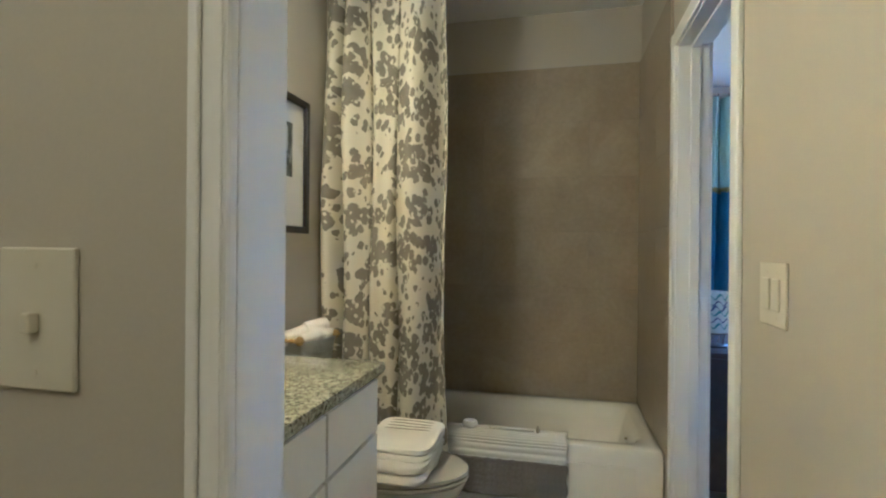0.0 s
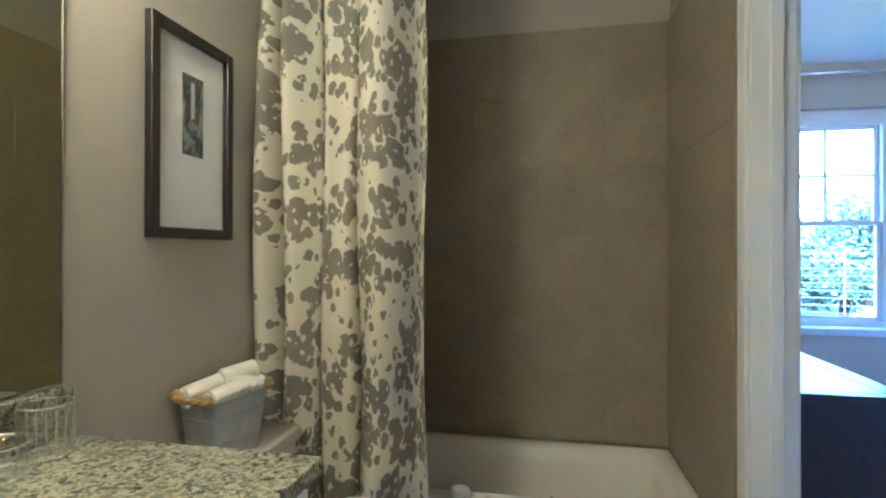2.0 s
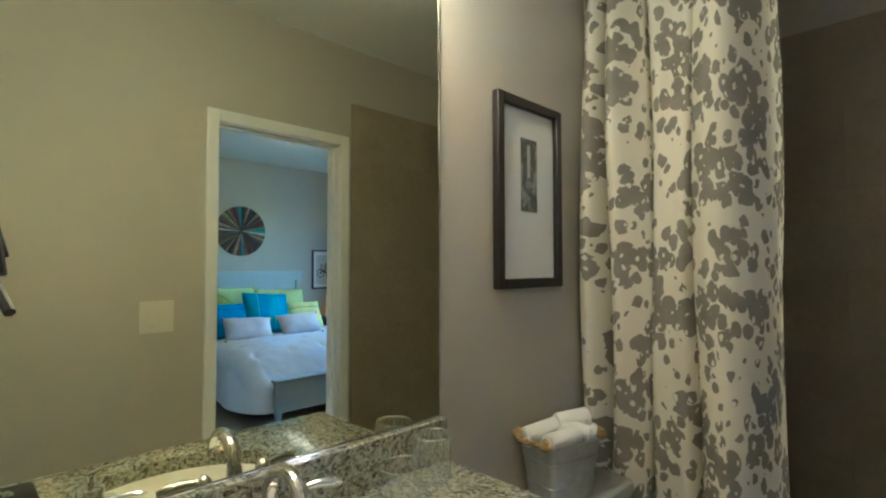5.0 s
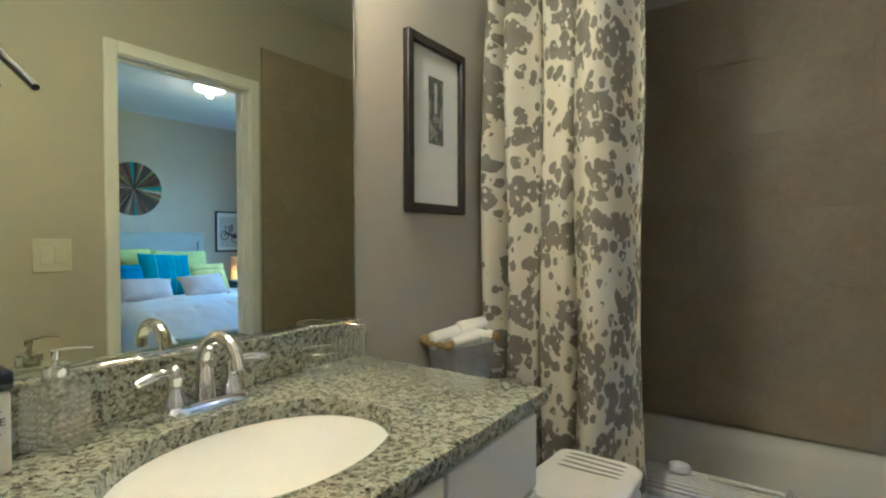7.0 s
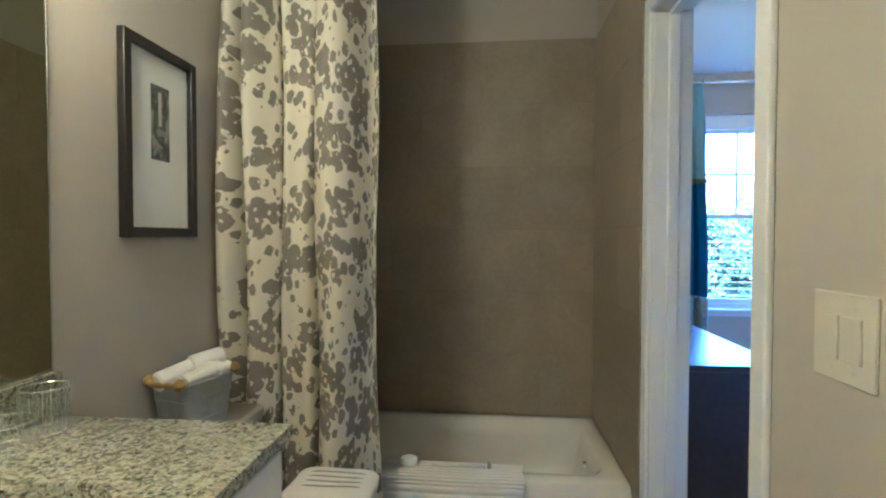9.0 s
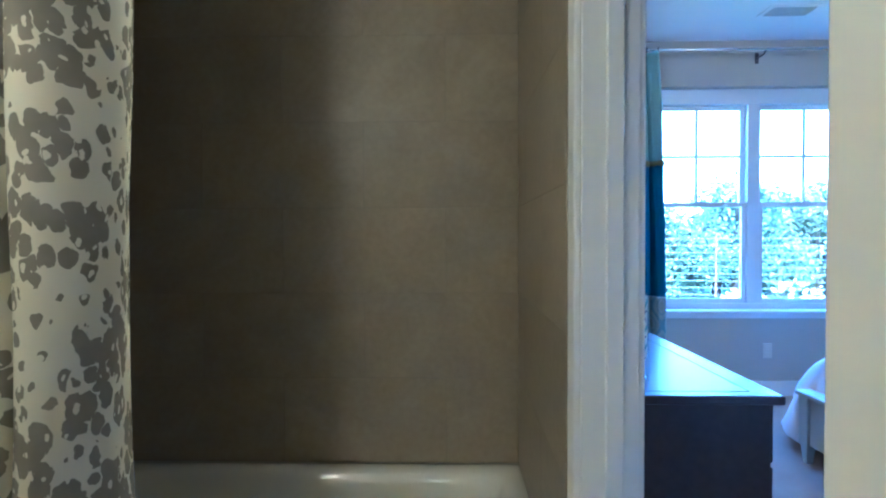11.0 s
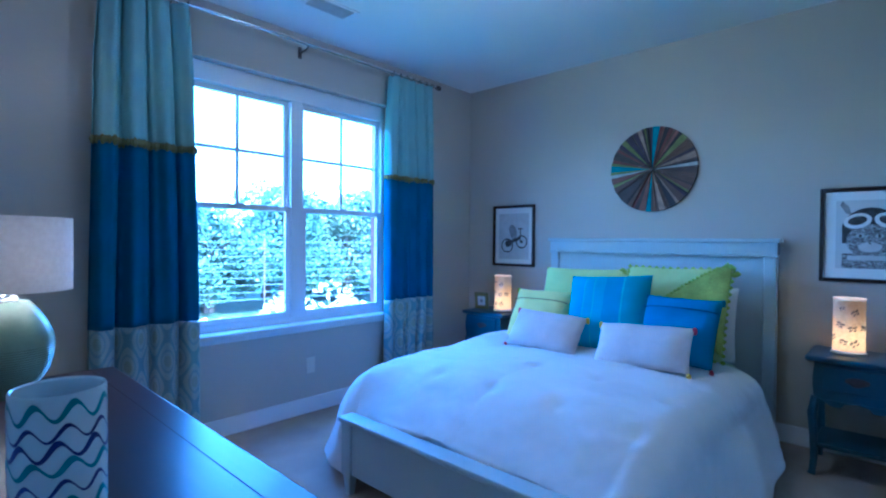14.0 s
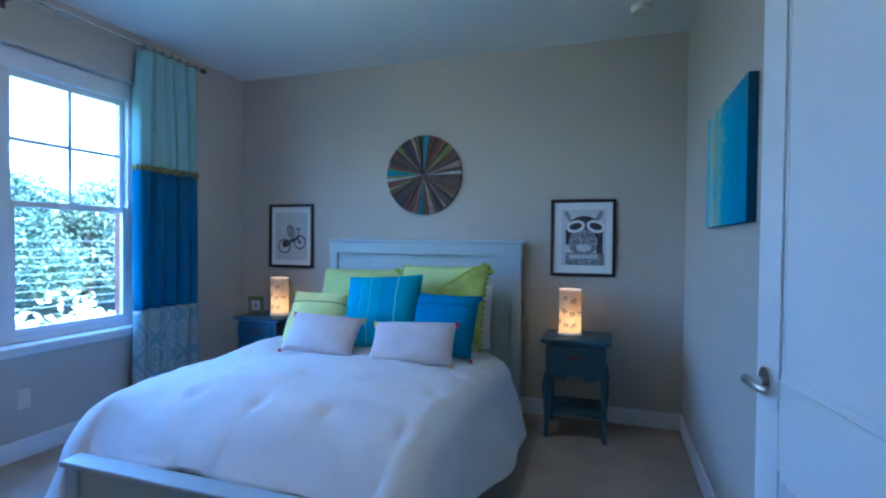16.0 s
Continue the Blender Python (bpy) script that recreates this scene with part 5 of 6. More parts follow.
def comforter_at(u, v):
    """u: foot to head; v: across, over both sides."""
    x = 2.078 + u * 1.68
    foot = 0.235 * max(0.0, 1 - u / 0.26) ** 2.1
    high = 0.610 + 0.010 * math.sin(3 * u)
    long0 = half_ + min(0.42 - 0.05 * u, high - foot - 0.215)
    long1 = half_ + min(0.42 - 0.05 * u, high - 0.45 * foot - 0.215)
    s = v * (long0 + long1) - long0
    side = 1 if s > 0 else -1
    a = abs(s)
    out_ = min(1, max(0, (a - 0.45) / 0.3)) if side > 0 else 0.0
    rise = high - foot * (1 - 0.55 * out_ * out_ * (3 - 2 * out_) * min(1.0, u / 0.09))
    by_head = min(1.0, max(0.0, (u - 0.5) / 0.22))
    rise -= 0.035 * by_head * min(1.0, max(0.0, (0.75 - s) / 0.3))
    rise += 0.030 * by_head * math.exp(-((s - 0.78) / 0.20) ** 2)
    flare = 0.05 + (0.18 if side > 0 else 0.11) * (0.5 + 0.5 * math.cos(2.2 * (u - 0.75) * math.pi) if side < 0 else 1.0)
    if a < half_ - rr_:
        y, z = a, rise - 0.03 * (a / (half_ - rr_)) ** 2
    elif a < half_ - rr_ + rr_ * math.pi / 2:
        t = (a - half_ + rr_) / rr_
        y, z = half_ - rr_ + rr_ * math.sin(t), rise - 0.03 - rr_ * (1 - math.cos(t))
    else:
        d = a - (half_ - rr_ + rr_ * math.pi / 2)
        y, z = half_ + d * flare * 3.0, rise - 0.03 - rr_ - d
        y += 0.022 * math.sin(17 * u + 2 * side) * min(1, d * 6)
    if side > 0:
        y += 0.05 * min(1.0, max(0.0, (a - 0.55) / 0.3))
    z = max(z, 0.08)
    if a > 0.66:
        near = 1 - min(1.0, u / 0.10)
        y = 0.66 + (y - 0.66) * math.sqrt(max(0.0, 1 - near * near))
        x -= 0.06 * near * min(1.0, (a - 0.66) / 0.1)
    p = Vector((x, y * side, z))
    puff = 0.012 * noise.noise(p * 4.1) + 0.0045 * noise.noise(p * 11) + 0.0025 * noise.noise(p * 25)
    for tx in range(4):
        for ty in range(-2, 3):
            d2 = (x - (2.36 + 0.36 * tx)) ** 2 + (s - 0.34 * ty) ** 2
            puff -= 0.020 * math.exp(-d2 / 0.0016)
            puff += 0.003 * math.exp(-d2 / 0.03)
    seam = abs(((s / 0.68 + 0.5) % 1) - 0.5)
    puff -= 0.005 * math.exp(-(seam / 0.012) ** 2) * max(0.0, 1 - u / 0.4) * 1.6
    return (x + (0.02 * math.sin(9 * v * 3) if u in (0, 1) else 0), BC + y * side + (0.6 * puff * side if a > half_ - 0.05 else 0), z + puff)


c = part("cover", grid(comforter_at, 110, 150), comforter_white, com, smooth=True)
thick(c, 0.022)
part("hem", tube([comforter_at(1, k / 60) for k in range(61)], 0.016, 8), comforter_white, com, smooth=True)


# cushions
def cushion(name, centre, w, h, d, yaw, lean, roll, material, label, trim=None, tassels=None, group="cushions on the bed", wrinkle=0.016):
    """Upright cushion facing the foot of the bed; lean: degrees backwards."""
    root = thing(name, (centre[0], centre[1], centre[2] - h / 2), label, "pillow", group)
    m = Matrix.Translation(centre) @ Matrix.Rotation(radians(yaw), 4, "Z") @ Matrix.Rotation(radians(lean), 4, "Y") @ Matrix.Rotation(radians(roll), 4, "X")

    def shape(sgn):
        def at(u, v):
            a, b2 = 2 * u - 1, 2 * v - 1
            pinch = 1 - 0.035 * (1 - a * a) * abs(b2) ** 3 * 1.0
            pinch2 = 1 - 0.035 * (1 - b2 * b2) * abs(a) ** 3
            t = ((1 - abs(a) ** 3.0) * (1 - abs(b2) ** 3.0)) ** 0.5
            q = Vector((a * w / 2 * pinch2, b2 * h / 2 * pinch, centre[1]))
            wr = wrinkle * noise.noise(Vector((q.x * 9, q.y * 9, centre[1] * 7 + sgn))) * min(1, 3 * t)
            return m @ Vector((sgn * (d / 2 * t) + wr, -q.x, q.y))
        return at
    bm = grid(shape(-1), 28, 28, lambda u, v: (u, v))
    bm = grid(shape(1), 28, 28, lambda u, v: (u, v), bm)
    bmesh.ops.remove_doubles(bm, verts=bm.verts, dist=0.0005)
    bmesh.ops.recalc_face_normals(bm, faces=bm.faces)
    part("cover", bm, material, root, smooth=True)
    edge = [(-1, -1), (1, -1), (1, 1), (-1, 1)]
    if trim:
        pts = []
        for (a, b2), (a2, b3) in zip(edge, edge[1:] + edge[:1]):
            for k in range(14):
                f = k / 14
                aa, bb_ = a + (a2 - a) * f, b2 + (b3 - b2) * f
                pts.append(m @ Vector((0, -aa * w / 2 * (1 - 0.035 * (1 - bb_ * bb_)), bb_ * h / 2 * (1 - 0.035 * (1 - aa * aa)))))
        for k in range(0, len(pts), 1):
            p = pts[k]
            part("ruffle", loft([oval(p.x, p.y, 0.013 * math.sin(math.pi * j / 5) + 0.002, 0.013 * math.sin(math.pi * j / 5) + 0.002, p.z - 0.013 + 0.026 * j / 5, 8) for j in range(6)], True, True), trim, root, smooth=True)
    if tassels:
        for (a, b2), tm in zip(edge, tassels):
            p = m @ Vector((0, -a * w / 2, b2 * h / 2))
            part("tassel", lathe(p.x - 0.005, p.y, [(0.003, p.z + 0.006), (0.011, p.z), (0.013, p.z - 0.018), (0.009, p.z - 0.034)], 10), tm, root, smooth=True)
    return root, m


cushion("sleeping_pillow", (4.15, 3.10, 0.74), 0.66, 0.48, 0.14, 0, 8, 0, pillow_white, "white sleeping pillow leaning on the headboard")
cushion("sleeping_pillow", (4.14, 3.74, 0.76), 0.66, 0.48, 0.14, 0, 8, 0, sheet_green, "pale green sleeping pillow leaning on the headboard")


def knit_flap(root, m, w, h, d, line):
    """A crocheted triangle sewn over the upper corner of a sham, with a gathered edge."""
    (a0, b0), (a1, b1) = line

    def at(u, v):
        p = Vector((a0, b0)).lerp(Vector((a1, b1)), v)
        e = Vector((0.985, -0.90)).lerp(Vector((0.985, 0.985)), v)
        q = p.lerp(e, u)
        t = ((1 - abs(q.x) ** 3.0) * (1 - abs(q.y) ** 3.0)) ** 0.5
        return m @ Vector((-(d / 2 * t) - 0.012 - 0.003 * math.sin(60 * u) * math.sin(60 * v), -q.x * w / 2, q.y * h / 2))
    flap = part("knit_flap", grid(at, 24, 30), lime_knit, root, "crocheted lime green corner", True)
    thick(flap, 0.006)
    for k in range(16):
        p = at(0.0, (k + 0.5) / 16)
        part("eyelet", loft([oval(p[0] - 0.004, p[1], 0.002 + 0.008 * math.sin(math.pi * j / 5), 0.002 + 0.009 * math.sin(math.pi * j / 5), p[2] - 0.009 + 0.018 * j / 5, 8) for j in range(6)], True, True), lime, flap, smooth=True)


def corner_frill(root, m, a, b2, w, h, size):
    p0 = Vector((0, -a * w / 2, b2 * h / 2))
    fr = random.Random(int(100 * (a + 2) + 10 * w))
    for _ in range(9):
        p = m @ (p0 + Vector((fr.uniform(-0.02, 0.02), fr.uniform(-size, size), fr.uniform(-size, size))))
        part("frill", loft([oval(p.x, p.y, 0.002 + 0.017 * math.sin(math.pi * j / 6), 0.002 + 0.020 * math.sin(math.pi * j / 6 + 0.1 * j), p.z - 0.018 + 0.036 * j / 6, 9) for j in range(7)], True, True), lime, root, smooth=True)


root, m = cushion("sham_pillow", (3.91, 3.735, 0.82), 0.66, 0.54, 0.17, 2, 20, -1, sham_lime, "pale lime pillow sham with a frilled green corner")
corner_frill(root, m, 0.92, 0.96, 0.66, 0.53, 0.030)
root, m = cushion("sham_pillow", (3.88, 3.085, 0.835), 0.66, 0.59, 0.17, -3, 22, -1, sham_lime, "pale lime sham with a crocheted corner and ruffled edge", trim=lime)
knit_flap(root, m, 0.66, 0.59, 0.17, ((-0.15, 0.10), (0.80, 0.985)))
corner_frill(root, m, 0.96, 0.98, 0.66, 0.58, 0.035)


def seam(root, m, w, d, b2, h, material):
    """A stitched cord across the face of a cushion."""
    pts = []
    for k in range(25):
        a = -0.97 + 1.94 * k / 24
        t = ((1 - abs(a) ** 3.0) * (1 - abs(b2) ** 3.0)) ** 0.5
        pts.append(m @ Vector((-(d / 2 * t) - 0.006, -a * w / 2, b2 * h / 2)))
    part("seam_cord", tube(pts, 0.0035, 6), material, root, smooth=True)


root, m = cushion("yellow_cushion", (3.57, 3.885, 0.755), 0.42, 0.38, 0.14, 6, 32, 0, lime_light, "yellow-green square cushion with a stitched seam, beside the striped one", tassels=(turquoise, yellow_yarn, lime, lime))
seam(root, m, 0.42, 0.14, 0.45, 0.38, tassel_olive)
cushion("striped_cushion", (3.62, 3.405, 0.815), 0.54, 0.51, 0.18, 3, 25, -4, striped, "large turquoise striped cushion in the middle")
root, m = cushion("blue_cushion", (3.57, 2.95, 0.76), 0.43, 0.41, 0.15, -3, 27, 0, bright_blue, "bright blue square cushion with a stitched seam", tassels=(red_yarn, red_yarn, bright_blue, bright_blue))
seam(root, m, 0.43, 0.15, 0.55, 0.41, blue_cloth)
cushion("lumbar_cushion", (3.29, 3.66, 0.700), 0.48, 0.270, 0.13, 6, 40, 3, blush, "pale blush lumbar cushion with corner tassels", tassels=(red_yarn, red_yarn, yellow_yarn, red_yarn), wrinkle=0.010)
cushion("lumbar_cushion", (3.28, 3.045, 0.694), 0.51, 0.265, 0.13, 2, 36, -3, blush, "pale blush lumbar cushion with corner tassels", tassels=(red_yarn, yellow_yarn, red_yarn, yellow_yarn), wrinkle=0.010)


# nightstands
def nightstand(y0, y1, label):
    yc, w = (y0 + y1) / 2, (y1 - y0) / 2
    x0, x1 = 3.90, 4.27
    root = thing("nightstand", ((x0 + x1) / 2, yc, 0), label, "nightstand", "nightstands beside the bed")
    part("top", loft([rrect((x0 + x1) / 2, yc, (x1 - x0) / 2 + 0.02 - e, w + 0.012 - e, 0.02, z) for e, z in ((0.012, 0.625), (0.0, 0.634), (0.0, 0.648), (0.008, 0.655))], True, True), teal_paint, root, smooth=True)

    def bow(z):
        return 0.012 * math.sin(math.pi * (z - 0.40) / 0.25)
    part("case", loft([[(x0 + 0.012 - bow(z), yc - w + 0.035 - bow(z), z), (x0 + 0.012 - bow(z), yc + w - 0.035 + bow(z), z), (x1, yc + w - 0.035 + bow(z), z), (x1, yc - w + 0.035 - bow(z), z)]
                       for z in (0.425, 0.46, 0.50, 0.54, 0.58, 0.624)], True, True), teal_paint, root, smooth=True)
    part("drawer", box((x0 - 0.006, yc - w + 0.065, 0.475), (x0 + 0.010, yc + w - 0.065, 0.605), 0.004), teal_paint, root)
    hd = part("handle", tube(arc(lambda t: (x0 - 0.016 - 0.006 * math.sin(math.pi * t), yc - 0.04 + 0.08 * t, 0.545 - 0.022 * math.sin(math.pi * t)), 12), 0.004, 8), pewter, root, "dark metal bail handle", True)
    part("backplate", loft([[(x0 - d, yc + 0.052 * math.cos(a), 0.545 + 0.020 * math.sin(a)) for a in [2 * math.pi * i / 24 for i in range(24)]] for d in (0.0055, 0.009)], True, True), pewter, hd)
    n = 20
    pts = [(yc - w + 0.05 + (2 * w - 0.10) * k / n, 0.424 - 0.035 * abs(math.sin(2 * math.pi * k / n)) * (0.4 if 0.3 < k / n < 0.7 else 1)) for k in range(n + 1)]
    part("apron", loft([[(xx, y, z) for y, z in pts] + [(xx, y, 0.4245) for y, z in pts[::-1]] for xx in (x0 + 0.004, x0 + 0.020)], True, True), teal_paint, root)
    part("shelf", box((x0 + 0.01, yc - w + 0.035, 0.155), (x1 - 0.01, yc + w - 0.035, 0.178), 0.005), teal_paint, root)
    for sx, xx in ((-1, x0 + 0.022), (1, x1 - 0.022)):
        for sy in (-1, 1):
            yy = yc + sy * (w - 0.035)
            part("leg", tube([(xx, yy, 0.43), (xx + sx * 0.006, yy + sy * 0.010, 0.34), (xx, yy + sy * 0.002, 0.20), (xx, yy, 0.09), (xx + sx * 0.006, yy + sy * 0.006, 0.02), (xx + sx * 0.010, yy + sy * 0.010, 0.0)],
                             0.02, 8, radii=[0.021, 0.025, 0.021, 0.019, 0.017, 0.020]), teal_paint, root, smooth=True)
    return root


nightstand(1.945, 2.372, "teal painted nightstand with one drawer and a low shelf")
nightstand(4.445, 4.872, "teal painted nightstand half hidden behind the bed")


def cylinder_lamp(x, y, z, label):
    root = thing("table_lamp", (x, y, z), label, "lamp", "butterfly-print lamps on the nightstands")
    R, H = 0.073, 0.315
    part("base", lathe(x, y, [(R * 1.10, z + 0.001), (R * 1.12, z + 0.010), (R * 1.02, z + 0.016), (R * 0.8, z + 0.018)], 28), cabinet_white, root, smooth=True)
    part("shade", loft([oval(x, y, R, R, z + 0.020, 40), oval(x, y, R, R, z + H, 40), oval(x, y, R - 0.002, R - 0.002, z + H, 40), oval(x, y, R - 0.002, R - 0.002, z + 0.020, 40), oval(x, y, R, R, z + 0.020, 40)]), shade_lit, root, "glowing cream paper shade", True)
    for zz in (z + 0.022, z + H - 0.006):
        part("rim", loft([oval(x, y, R + 0.0015, R + 0.0015, zz - 0.004, 40), oval(x, y, R + 0.0015, R + 0.0015, zz + 0.005, 40), oval(x, y, R - 0.0035, R - 0.0035, zz + 0.005, 40), oval(x, y, R - 0.0035, R - 0.0035, zz - 0.004, 40)]),
             shade_rim, root, smooth=True)
    for ang, hh, s, tip in ((196, 0.145, 1.0, 0.1), (150, 0.165, 1.0, -0.5), (205, 0.235, 0.95, 0.5), (165, 0.070, 0.95, -0.3), (205, 0.065, 1.1, 0.6), (240, 0.15, 1.0, -0.2), (120, 0.09, 1.0, 0.4), (160, 0.255, 0.7, 0.2)):
        fly = bmesh.new()
        for w_ in (-1, 1):
            for up_, big_ in ((0.010, 0.011), (-0.006, 0.008)):
                ring_ = []
                for rr2 in (R + 0.0012, R + 0.0020):
                    lp = []
                    for i in range(10):
                        t = 2 * math.pi * i / 10
                        ex, ez = w_ * (0.010 + big_ * math.cos(t)) * s, (up_ + 0.7 * big_ * math.sin(t + 0.6 * w_)) * s
                        ex, ez = ex * math.cos(tip) - ez * math.sin(tip), ex * math.sin(tip) + ez * math.cos(tip)
                        a = radians(ang) + ex / R
                        lp.append((x + rr2 * math.cos(a), y + rr2 * math.sin(a), z + hh + ez))
                    ring_.append(lp)
                loft(ring_, True, True, fly)
        part("printed_wing", fly, ink_mid, root)
    return root


cylinder_lamp(4.11, 2.21, 0.655, "lit cylindrical cream lamp with dark printed motifs")
cylinder_lamp(4.11, 4.595, 0.655, "lit cylindrical cream lamp with dark printed motifs")
sf = thing("photo_frame", (4.03, 4.755, 0.655), "small olive-yellow standing frame beside the lamp", "frame")
m = Matrix.Translation((4.03, 4.77, 0.735)) @ Matrix.Rotation(radians(18), 4, "Z") @ Matrix.Rotation(radians(-10), 4, "Y")
for nm, lo, hi, mt_ in (("surround", (-0.006, -0.065, -0.075), (0.006, 0.065, 0.075), tassel_olive), ("picture", (-0.0075, -0.035, -0.042), (-0.0062, 0.035, 0.042), ink_light), ("spot", (-0.0085, -0.012, -0.015), (-0.0076, 0.012, 0.015), ink_mid)):
    bm = box(lo, hi, 0.002 if nm == "surround" else 0)
    bmesh.ops.transform(bm, matrix=m, verts=bm.verts)
    part(nm, bm, mt_, sf)

# pie-cut wall art
art = thing("wall_disc", (XE, 3.385, 1.82), "round wall art of radiating painted wood wedges", "wall art")
rng = random.Random(23)
cuts = [0.0]
while cuts[-1] < 2 * math.pi - 0.1:
    cuts.append(cuts[-1] + rng.choice((0.05, 0.07, 0.09, 0.12, 0.16)))
cuts[-1] = 2 * math.pi
for a0, a1 in zip(cuts, cuts[1:]):
    n = max(2, int((a1 - a0) / 0.05))
    lift = rng.uniform(0.018, 0.032)
    rim = [(0.318 * math.cos(a0 + (a1 - a0) * k / n), 0.318 * math.sin(a0 + (a1 - a0) * k / n)) for k in range(n + 1)]
    pts = [(0.012 * math.cos((a0 + a1) / 2), 0.012 * math.sin((a0 + a1) / 2))] + rim
    part("wedge", loft([[(XE - d, 3.385 - y, 1.82 + z) for y, z in pts] for d in (0.002, lift)], True, True), rng.choice(wedge_woods), art)
part("boss", loft([[(XE - d, 3.385 + r * math.cos(a), 1.82 + r * math.sin(a)) for a in [2 * math.pi * i / 20 for i in range(20)]] for d, r in ((0.003, 0.016), (0.036, 0.016), (0.040, 0.008))], True, True), pewter, art)

# framed prints on the bed wall
root, slab, disc = picture("framed_poster", (XE, 2.145, 1.325), (0, -1, 0), (0, 0, 1), 0.456, 0.560, 0.022, 0.024, "black-framed grey portrait-shaped print on white paper")
part("backdrop", slab(-0.150, 0.160, -0.200, 0.205, 0.0072, 0.0078), paper_grey, root)
part("bust_shape", slab(-0.120, 0.150, -0.198, -0.110, 0.0079, 0.0082), fur_print, root)
part("dark_shape", disc(0.010, 0.035, 0.132, 0.125, 0.0080, 0.0084), ink, root)
part("side_shape", slab(0.095, 0.140, -0.110, 0.060, 0.0080, 0.0083), ink, root)
part("side_shape", slab(-0.120, -0.085, -0.050, 0.060, 0.0080, 0.0083), ink, root)
part("grey_shape", disc(0.002, -0.035, 0.102, 0.098, 0.0086, 0.0090), fur_print, root)
part("light_patch", disc(0.008, -0.072, 0.052, 0.030, 0.0092, 0.0095), ink_light, root)
part("nose_shape", disc(0.008, -0.050, 0.011, 0.008, 0.0096, 0.0099, 3, -0.52), ink, root)
for a in (-0.036, 0.050):
    part("spot_shape", disc(a, -0.006, 0.017, 0.012, 0.0092, 0.0096), ink_light, root)
    part("spot_shape", disc(a, -0.006, 0.008, 0.010, 0.0097, 0.0100), ink, root)
part("band_shape", slab(-0.095, 0.105, -0.150, -0.122, 0.0092, 0.0096, 0.0), ink_light, root)
for a, t in ((-0.050, 0.25), (0.090, -0.30)):
    part("oval_rim", disc(a, 0.082, 0.066, 0.044, 0.0092, 0.0096, 28, t), paper, root)
    part("oval_dark", disc(a, 0.084, 0.045, 0.025, 0.0098, 0.0101, 28, t), ink, root)
for a, t in ((-0.105, 0.5), (0.115, -0.5)):
    part("point_shape", disc(a, 0.160, 0.018, 0.048, 0.0079, 0.0083, 5, t), ink_mid, root)
root, slab, disc = picture("framed_poster", (XE, 4.642, 1.322), (0, -1, 0), (0, 0, 1), 0.456, 0.560, 0.022, 0.024, "black-framed print of a small bicycle on white paper")
part("backdrop", slab(-0.165, 0.165, -0.215, 0.205, 0.0072, 0.0078), ink_light, root)
for a, b2, r in ((-0.07, -0.09, 0.066), (0.09, -0.055, 0.062)):
    part("wheel_ring", disc(a, b2, r, r, 0.0080, 0.0084), ink, root)
    part("wheel_inner", disc(a, b2, r - 0.012, r - 0.012, 0.0086, 0.0089), ink_light, root)
    part("wheel_hub", disc(a, b2, 0.014, 0.014, 0.0091, 0.0094), ink, root)
part("frame_shape", disc(0.0, -0.045, 0.090, 0.016, 0.0091, 0.0095, 20, 0.35), ink, root)
part("bar_shape", slab(0.070, 0.080, -0.06, 0.065, 0.0091, 0.0095), ink, root)
part("grip_shape", slab(0.045, 0.10, 0.060, 0.070, 0.0096, 0.0100), ink, root)
part("load_shape", disc(-0.055, -0.07, 0.040, 0.030, 0.0096, 0.0100), ink, root)
part("figure_shape", disc(-0.005, 0.035, 0.040, 0.070, 0.0091, 0.0094, 20, 0.3), ink_mid, root)

# canvas on the south wall
cv_ = thing("canvas_painting", (2.96, YS, 1.635), "unframed abstract canvas in turquoise and blue", "painting")
part("stretcher", box((2.575, YS + 0.001, 1.372), (3.345, YS + 0.034, 1.898), 0.003), canvas_edge, cv_)
part("painted_face", grid(lambda u, v: (2.576 + 0.768 * u, YS + 0.0348, 1.373 + 0.524 * v), 2, 2, lambda u, v: (u, v)), painting_blue, cv_)

# open bedroom door
DA = radians(7)
dr = thing("door_3", (1.20, YS + 0.01, 0), "white moulded two-panel interior door standing open", "door", kind="structure")
md = Matrix.Translation((1.20, YS + 0.012, 0)) @ Matrix.Rotation(DA, 4, "Z")


def on_door(nm, lo, hi, bv, mt_, own=None):
    bm = box(lo, hi, bv)
    bmesh.ops.transform(bm, matrix=md, verts=bm.verts)
    return part(nm, bm, mt_, own or dr)


DW = 0.762
leaf_ = on_door("leaf", (0.001, 0.0, 0.012), (DW, 0.034, 2.032), 0.002, door_white)
for lo, hi in (((0, 0.012), (0.115, 2.032)), ((DW - 0.115, 0.012), (DW, 2.032)), ((0.115, 0.012), (DW - 0.115, 0.22)), ((0.115, 0.80), (DW - 0.115, 1.00)), ((0.115, 1.90), (DW - 0.115, 2.032))):
    on_door("stile", (lo[0] + 0.001, 0.0342, lo[1]), (hi[0], 0.0395, hi[1]), 0.0012, door_white)
for z0, z1 in ((0.24, 0.78), (1.02, 1.88)):
    on_door("panel", (0.135, 0.0342, z0), (DW - 0.135, 0.0392, z1), 0.0045, door_white)
hdl = part("lever_handle", tube([md @ Vector((DW - 0.062, d, 0.982)) for d in (0.041, 0.048)], 0.032, 28), nickel, dr, "brushed nickel lever on a round rose", True)
part("spindle", tube([md @ Vector((DW - 0.062, d, 0.982)) for d in (0.048, 0.085)], 0.011, 14), nickel, hdl, smooth=True)
